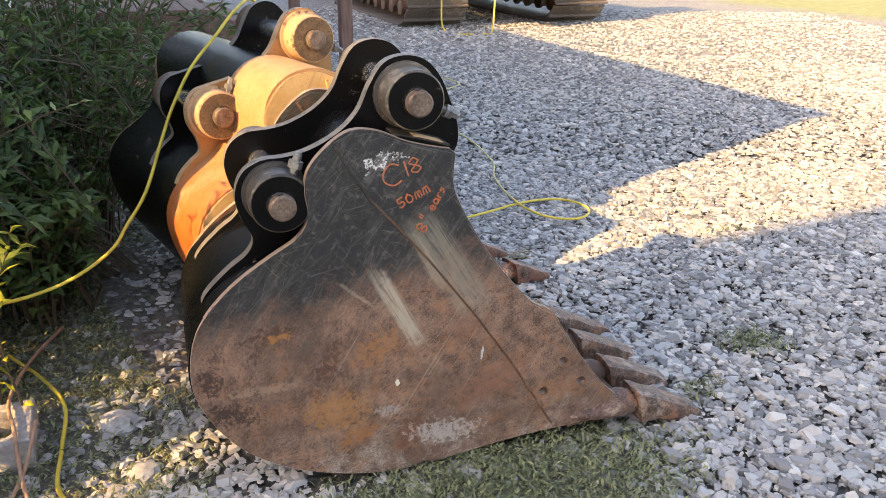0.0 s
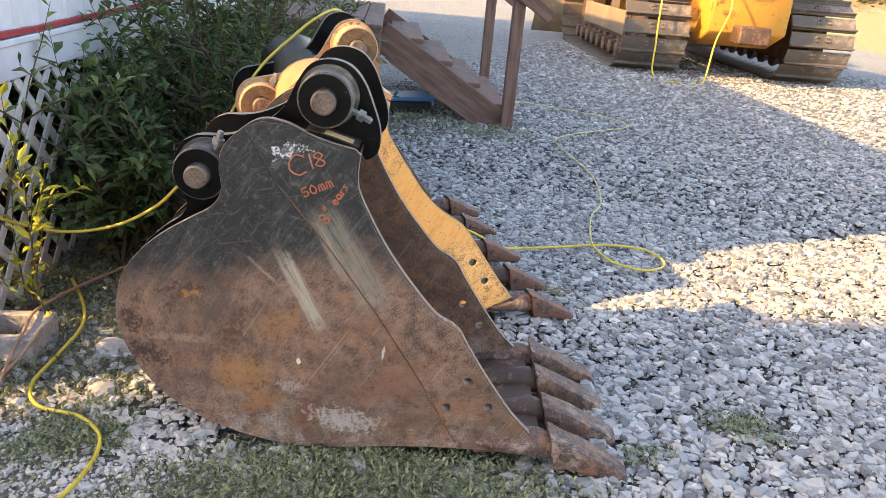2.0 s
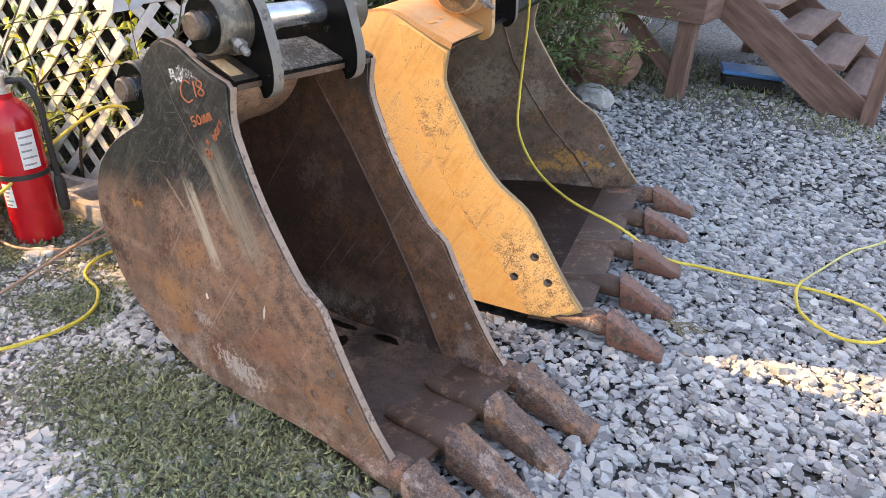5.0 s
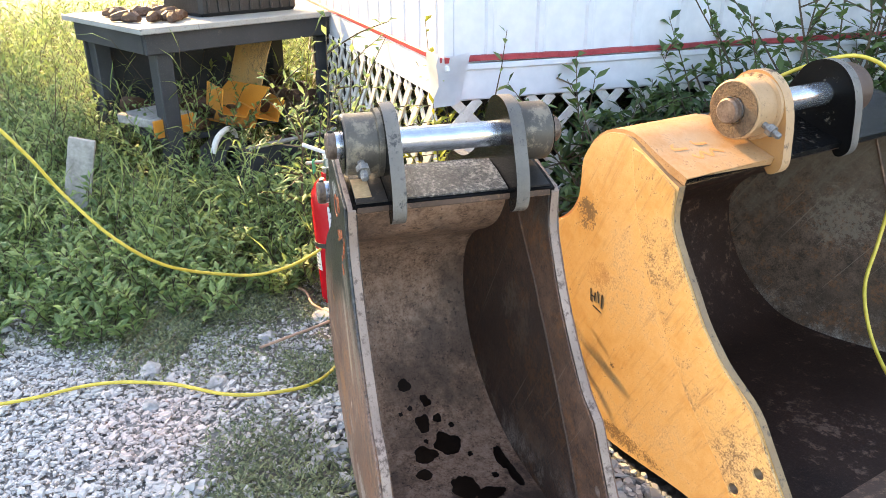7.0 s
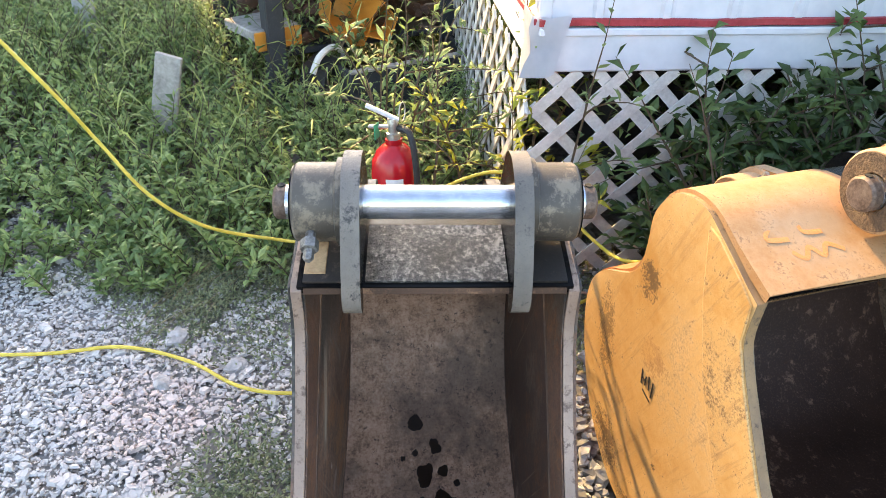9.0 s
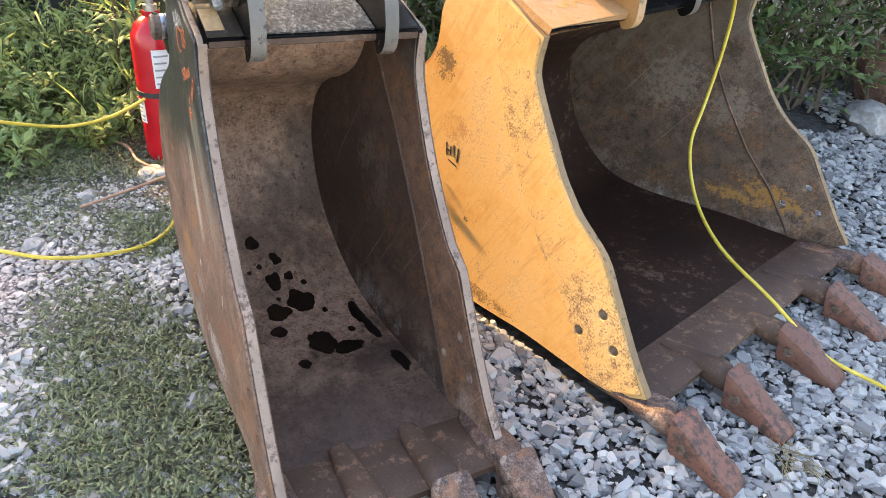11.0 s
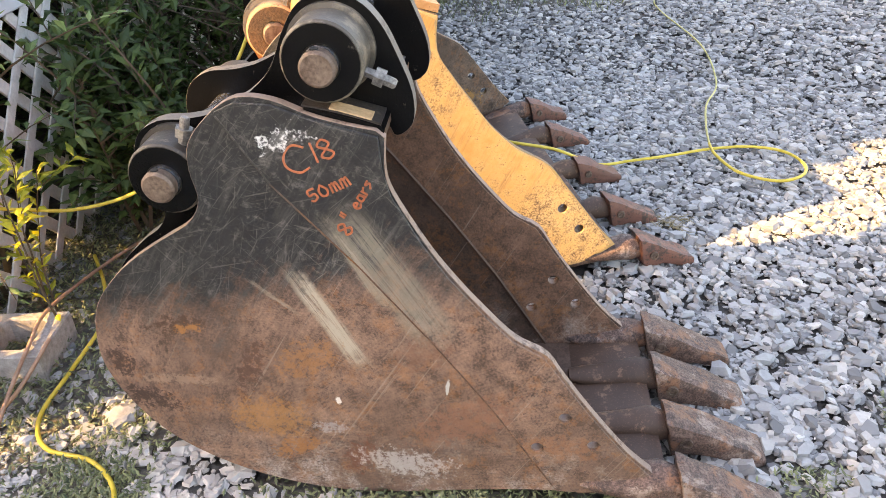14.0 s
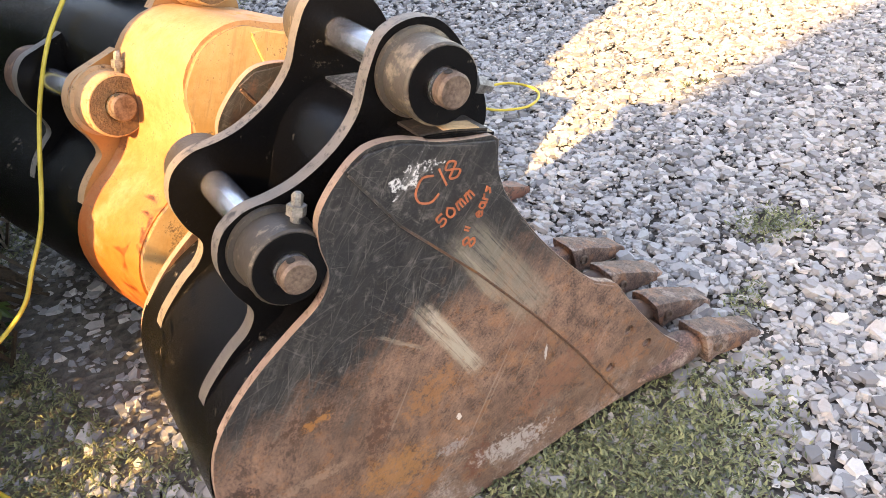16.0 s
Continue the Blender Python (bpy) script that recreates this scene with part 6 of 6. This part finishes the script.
# ---- workbench with scrap beside the trailer ----
M["dark_wood"] = worn_paint("dark_blue_grey_paint", (0.02, 0.025, 0.03), (0.045, 0.05, 0.06), (0.13, 0.12, 0.11), 0.66, 0.6, 8)
M["bench_top"] = worn_paint("pale_bench_top", (0.26, 0.27, 0.27), (0.42, 0.43, 0.42), (0.12, 0.1, 0.08), 0.62, 0.6, 6)
M["black_plastic"] = speckled("black_crate_plastic", (0.012, 0.012, 0.013), (0.03, 0.03, 0.032), 14, 0.45)
M["orange"] = worn_paint("orange_machine_paint", (0.55, 0.2, 0.02), (0.66, 0.3, 0.05), (0.2, 0.1, 0.04), 0.64, 0.5, 8)
M["pale_board"] = speckled("pale_weathered_board", (0.22, 0.21, 0.19), (0.42, 0.40, 0.37), 12, 0.85)
BX, BY = Vector((-0.75, 0.66, 0)), Vector((-0.66, -0.75, 0))


def bench_thing(name, du, dv, z, turn, label, category, group=""):
    p = Vector((-2.22, 0.2, 0)) + BX * du + BY * dv
    return thing(name, (p.x, p.y, z), 138.7 + turn, label, category, group)


b = bench_thing("workbench", 0, 0, 0, 0, "dark-painted workbench with a pale top standing in weeds", "workbench")
part("benchtop", box(-0.02, 1.42, -0.02, 0.95, 0.845, 0.875, 0.004), M["bench_top"], b, "pale worn top")
part("apron", box(0.02, 1.38, 0.03, 0.06, 0.74, 0.844, 0.004), M["dark_wood"], b)
part("apron", box(0.02, 0.05, 0.07, 0.9, 0.74, 0.844, 0.004), M["dark_wood"], b)
part("lower_shelf", box(0.1, 1.3, 0.12, 0.85, 0.26, 0.29, 0.004), M["dark_wood"], b)
for x in (0.08, 1.24):
    for y in (0.07, 0.82):
        part("leg", box(x, x + 0.09, y, y + 0.09, -0.02, 0.844, 0.006), M["dark_wood"], b)
# added dark sheet that stands for the shade under the bench
part("back_shade_board", box(0.06, 1.32, 0.90, 0.92, 0.20, 0.83, 0.003), M["dark_wood"], b, "dark board added as the shade under the bench")
part("end_board", box(1.06, 1.235, 0.075, 0.10, 0.0, 0.74, 0.003), M["dark_wood"], b, "broad dark upright board")
c = bench_thing("plastic_crate", 0.42, 0.2, 0.875, 0, "black ribbed plastic crate on the workbench", "crate")
part("tub", box(0, 0.62, 0, 0.42, 0, 0.24, 0.02), M["black_plastic"], c)
part("rim", box(-0.012, 0.632, -0.012, 0.432, 0.241, 0.262, 0.006), M["black_plastic"], c)
for i in range(9):
    part("rib", box(0.04 + 0.065 * i, 0.055 + 0.065 * i, -0.01, -0.001, 0.02, 0.235, 0.002), M["black_plastic"], c)
r_ = random.Random(5)
for i in range(16):
    q = bench_thing("scrap_part", 0.06 + r_.uniform(0, 0.3), 0.12 + r_.uniform(0, 0.5), 0.875, r_.uniform(0, 180), "rusty iron scrap part lying on the workbench", "scrap", "scrap on the bench")
    part("lump", loft(bmesh.new(), [(-0.05, 0, 0.02, 0.03, 0.03), (-0.02, 0, 0.028, 0.055, 0.05), (0.02, 0.008, 0.026, 0.05, 0.045), (0.06, 0.0, 0.018, 0.025, 0.03)]), M["rust"], q)
for i in range(40):
    q = bench_thing("scrap_part", 0.14 + r_.uniform(0, 1.05), 0.14 + r_.uniform(0, 0.6), 0.29 + 0.03 * (i % 3), r_.uniform(0, 180), "rusty iron scrap part heaped under the workbench", "scrap", "scrap under the bench")
    part("lump", loft(bmesh.new(), [(-0.07, 0, 0.03, 0.04, 0.04), (-0.03, 0, 0.035, 0.07, 0.065), (0.03, 0.01, 0.035, 0.065, 0.06), (0.08, 0.0, 0.022, 0.03, 0.03)]), M["rust"], q)
q = bench_thing("wooden_bin", 0.35, -0.28, 0.0, 0, "low dark open bin of scrap under the bench", "bin")
part("front_board", box(0, 0.75, 0, 0.03, 0, 0.26, 0.004), M["dark_wood"], q)
part("rim_strip", box(0, 0.75, -0.004, 0.034, 0.261, 0.275, 0.003), M["pale_board"], q)
part("side_board", box(0, 0.03, 0.031, 0.34, 0, 0.26, 0.004), M["dark_wood"], q)
part("side_board", box(0.72, 0.75, 0.031, 0.34, 0, 0.26, 0.004), M["dark_wood"], q)
part("bottom_board", box(0.031, 0.719, 0.031, 0.34, 0.0, 0.02, 0.004), M["dark_wood"], q)
for i in range(16):
    q = bench_thing("scrap_part", 0.45 + r_.uniform(0, 0.58), -0.2 + r_.uniform(0, 0.22), 0.02 + 0.05 * (i % 4), r_.uniform(0, 180), "rusty brown scrap part heaped in the bin", "scrap", "scrap in the bin")
    part("lump", loft(bmesh.new(), [(-0.06, 0, 0.03, 0.04, 0.05), (-0.02, 0, 0.04, 0.08, 0.075), (0.03, 0.01, 0.035, 0.07, 0.06), (0.07, 0.0, 0.022, 0.03, 0.03)]), M["rust"], q)
q = bench_thing("machine_guard", 0.5, 0.0, 0.30, 8, "orange sheet-metal guard leaning under the bench", "guard")
bm = thick_strip([(0, 0.0), (0.06, -0.01), (0.09, 0.04), (0.13, 0.14), (0.2, 0.19)], 0, 0.36, 0.006)
part("bent_sheet", bm, M["orange"], q)
q = bench_thing("metal_chute", 0.75, 0.25, 0.30, -6, "yellow bent sheet chute leaning under the bench", "chute")
bm = thick_strip([(0, 0.0), (0.03, 0.16), (0.09, 0.34), (0.16, 0.50)], 0, 0.42, 0.006)
part("bent_sheet", bm, M["yellow"], q)
q = bench_thing("metal_tray", 0.36, 0.02, 0.40, -14, "orange folded metal tray resting on scrap under the bench", "tray")
bm = thick_strip([(0, 0.13), (0.012, 0.0), (0.15, -0.005), (0.165, 0.05), (0.18, 0.05), (0.19, 0.0), (0.33, -0.005), (0.35, 0.12)], 0, 0.30, 0.006)
bmesh.ops.rotate(bm, verts=bm.verts[:], cent=(0, 0, 0), matrix=Matrix.Rotation(radians(14), 3, "Y"))
part("folded_sheet", bm, M["orange"], q)
q = bench_thing("cardboard_box", 0.02, 0.1, 0.36, 10, "pale flattened cardboard box among the scrap", "box")
part("flap", box(0, 0.26, 0, 0.3, 0.0, 0.05, 0.006), M["pale_board"], q)
part("side", box(0.0, 0.26, -0.012, -0.001, -0.05, 0.045, 0.004), M["orange"], q, "orange printed side")
q = bench_thing("seat_shell", 0.22, -0.12, 0.24, 20, "curved black shell with white rim by the bench", "shell")
bm = bmesh.new()
tube(bm, curve_through([Vector(p) for p in ((0, 0, 0), (0.05, 0, 0.07), (0.15, 0.02, 0.09), (0.24, 0.05, 0.05), (0.28, 0.07, -0.03))], 5, False), 0.016, 8)
part("rim", bm, M["label_white"], q, "white rim")
part("shell", thick_strip([(0.02, -0.1), (0.05, 0.0), (0.15, 0.04), (0.24, 0.0), (0.27, -0.08)], -0.05, 0.12, 0.01), M["black_plastic"], q)
q = thing("board", (-1.70, -0.04, -0.02), 105, "pale weathered board standing in the weeds", "board")
bm = box(-0.055, 0.055, -0.012, 0.012, 0.0, 0.50, 0.003)
bmesh.ops.rotate(bm, verts=bm.verts[:], cent=(0, 0, 0), matrix=Matrix.Rotation(radians(14), 3, "Y"))
part("plank", bm, M["pale_board"], q)
q = thing("metal_post", (-2.6, -1.1, -0.02), 20, "blue-grey painted metal post standing in weeds", "post")
part("shaft", box(-0.045, 0.045, -0.045, 0.045, 0, 1.1, 0.006), M["bench_top"], q)
q = thing("strap_bundle", (-1.75, -0.95, 0.0), 0, "orange frayed strap hanging in the weeds", "strap")
bm = bmesh.new()
for i in range(9):
    tube(bm, [(0.02 * i, 0.01 * (i % 3), 0.62), (0.02 * i + 0.01, 0.02 * (i % 2), 0.4), (0.022 * i + 0.03, 0.03, 0.15), (0.024 * i, 0.02, 0.0)], 0.006, 5)
part("strands", bm, M["orange"], q)


# ---- bulldozer across the yard ----
M["shoe"] = worn_paint("worn_track_steel", (0.07, 0.055, 0.045), (0.16, 0.125, 0.10), (0.26, 0.21, 0.17), 0.58, 0.6, 3)
M["cat_yellow"] = worn_paint("faded_yellow_enamel", (0.54, 0.24, 0.03), (0.64, 0.33, 0.06), (0.17, 0.08, 0.03), 0.58, 0.5, 3, 5.0)


M["track_mud"] = worn_paint("mud_caked_track_guard", (0.16, 0.115, 0.08), (0.28, 0.20, 0.13), (0.42, 0.25, 0.07), 0.6, 0.8, 3, 7.0)


def build_dozer():
    d = thing("bulldozer", (0.86, 11.42, 0), 111, "old yellow crawler bulldozer with wide rusty tracks parked on gravel", "bulldozer")
    R, L, ZC = 0.52, 3.3, 0.55
    bm = bmesh.new()
    box(-0.095, 0.095, -0.43, 0.43, 0.0, 0.03, 0.006, bm)
    box(-0.085, -0.06, -0.43, 0.43, 0.03, 0.075, 0.004, bm)
    for bx in (0.0, 0.05):
        for by in (-0.09, -0.05, 0.05, 0.09):
            lathe(bm, (bx, by, 0.03), (0, 0, 1), [(0, 0.014), (0.014, 0.014), (0.016, 0.009)], 6)
    mesh = bpy.data.meshes.new("shoe")
    bmesh.ops.recalc_face_normals(bm, faces=bm.faces[:])
    bm.to_mesh(mesh)
    bm.free()
    mesh.materials.append(M["shoe"])
    per = 2 * L + 2 * math.pi * R
    n = 46
    for y in (1.1, -1.1):
        track = part("track", box(-0.1, L + 0.1, y - 0.12, y + 0.12, ZC - 0.3, ZC + 0.05, 0.03), M["rust"], d, "rusty track frame with rollers")
        for i in range(n):
            s = per * i / n
            if s < L:
                p, a = (s, -R), 180
            elif s < L + math.pi * R:
                t = (s - L) / R
                p, a = (L + R * math.sin(t), -R * math.cos(t)), 180 - math.degrees(t)
            elif s < 2 * L + math.pi * R:
                p, a = (L - (s - L - math.pi * R), R), 0
            else:
                t = (s - 2 * L - math.pi * R) / R
                p, a = (-R * math.sin(t), R * math.cos(t)), -math.degrees(t)
            o = new("shoe", mesh)
            o.parent = track
            o.matrix_basis = pose(p[0], y, ZC + p[1], 0, a, 0)
        for i in range(8):
            bm = bmesh.new()
            lathe(bm, (0.25 + 0.4 * i, y + (0.13 if y > 0 else -0.13) - 0.0, 0.21), (0, 1 if y > 0 else -1, 0), [(0, 0.06), (0.0, 0.13), (0.05, 0.13), (0.06, 0.1), (0.16, 0.1), (0.17, 0.06)], 16)
            part("roller", bm, M["rust"], track)
        for x in (0.0, L):
            bm = bmesh.new()
            lathe(bm, (x, y - 0.1, ZC), (0, 1, 0), [(0, 0.2), (0.0, 0.44), (0.2, 0.44), (0.2, 0.2)], 28)
            part("sprocket", bm, M["rust"], track)
        part("guard_plate", box(0.35, L - 0.25, y + (0.14 if y > 0 else -0.2), y + (0.2 if y > 0 else -0.14), 0.38, 0.72, 0.02), M["track_mud"], track, "track guard caked with tan mud")
    part("hull", box(-0.25, 3.2, -0.68, 0.68, 0.55, 1.25, 0.05), M["cat_yellow"], d, "faded yellow hull")
    bm = bmesh.new()
    side = [(-0.75, 0.62), (-0.3, 0.42), (0.2, 0.42), (0.2, 2.0), (-0.45, 2.0), (-0.75, 1.7)]
    part("rear_case", plate(side, -0.5, 0.5, (), 0.02), M["cat_yellow"], d, "yellow rear case with rust streaks")
    part("fuel_tank", box(-0.65, 0.15, -0.95, 0.95, 1.5, 2.2, 0.06), M["cat_yellow"], d, "yellow fuel tank")
    part("fender", box(-0.1, 1.5, 0.7, 1.55, 1.17, 1.24, 0.02), M["cat_yellow"], d)
    part("fender", box(-0.1, 1.5, -1.55, -0.7, 1.17, 1.24, 0.02), M["cat_yellow"], d)
    part("hood", box(1.6, 3.35, -0.5, 0.5, 1.251, 2.1, 0.08), M["cat_yellow"], d)
    part("drawbar", box(-1.0, -0.7, -0.2, 0.2, 0.5, 0.72, 0.02), M["rust"], d, "rusty drawbar")
    bm = bmesh.new()
    lathe(bm, (-0.75, 0.05, 1.35), (-1, 0, 0), [(0, 0.26), (0.05, 0.26), (0.07, 0.18), (0.1, 0.18)], 24)
    part("cover", bm, M["rust"], d, "rusty round cover")
    for y in (0.9, -0.9):
        part("push_arm", box(0.6, 4.4, y - 0.31, y - 0.21, 0.32, 0.5, 0.02), M["track_mud"], d)
    part("blade", thick_strip([(4.75, 0.05), (4.55, 0.3), (4.5, 0.6), (4.6, 0.9), (4.78, 1.1)], -1.95, 1.95, 0.05), M["track_mud"], d, "muddy dozer blade")
    for (x, y), pts in (((-0.55, 1.1), [(0, 0, 1.1), (-0.1, 0.03, 0.8), (-0.12, 0.02, 0.4), (-0.2, 0, 0.01), (-0.7, -0.2, 0.01)]), ((-0.8, 0.35), [(0, 0, 1.2), (-0.15, 0, 0.9), (-0.12, 0.1, 0.5), (-0.25, 0.2, 0.02), (-0.4, 0.4, 0.01)])):
        bm = bmesh.new()
        tube(bm, [Vector((x, y, 0)) + Vector(p) for p in curve_through([Vector(q) for q in pts], 6, False)], 0.012, 6)
        part("rope", bm, M["cord"], d, "pale yellow rope hanging down")


build_dozer()


# ---- far edge of the field ----
M["brush"] = leaf_material("far_brush", (0.05, 0.07, 0.02), (0.16, 0.15, 0.05))
M["berm"] = speckled("earth_bank", (0.13, 0.09, 0.055), (0.28, 0.21, 0.13), 0.8, 0.95)


def far_bank():
    bm = bmesh.new()
    rows = []
    for i in range(90):
        t = i / 89
        x, y = -60 + 130 * t, 62 + 8 * math.sin(t * 5)
        h = 2.2 + 1.4 * noise.noise((x * 0.15, 0, 3)) + 0.7 * noise.noise((x * 0.6, 1, 3))
        rows.append([bm.verts.new(p) for p in ((x, y - 5, -0.05), (x, y - 2.2, h * 0.55), (x, y, h), (x, y + 3, h * 0.8), (x, y + 8, -0.05))])
    for a, b in zip(rows, rows[1:]):
        for j in range(4):
            bm.faces.new((a[j], b[j], b[j + 1], a[j + 1]))
    tagged(part("earth_bank", bm, M["berm"], None, "", 60), "brown earth bank at the far edge of the field", "bank", kind="structure")
    g = Leaves(71)
    r = g.r
    for i in range(5200):
        x = r.uniform(-60, 70)
        y = 62 + 8 * math.sin((x + 60) / 130 * 5) + r.uniform(-4.5, 4)
        n = noise.noise((x * 0.2, 4, 0))
        if n < -0.15 and r.random() < 0.8:
            continue
        for j in range(3):
            a = r.uniform(0, 6.28)
            g.leaf(Vector((x, y, r.uniform(0.2, 2.2 + 2.5 * max(0, n)))), (math.cos(a), math.sin(a), r.uniform(0.2, 1)), r.uniform(0.4, 0.9), r.uniform(0.2, 0.45), 0.2)
    g.make("far_brush", M["brush"], M["twig"], "brown and green brush on the far bank", "brush", True)


far_bank()
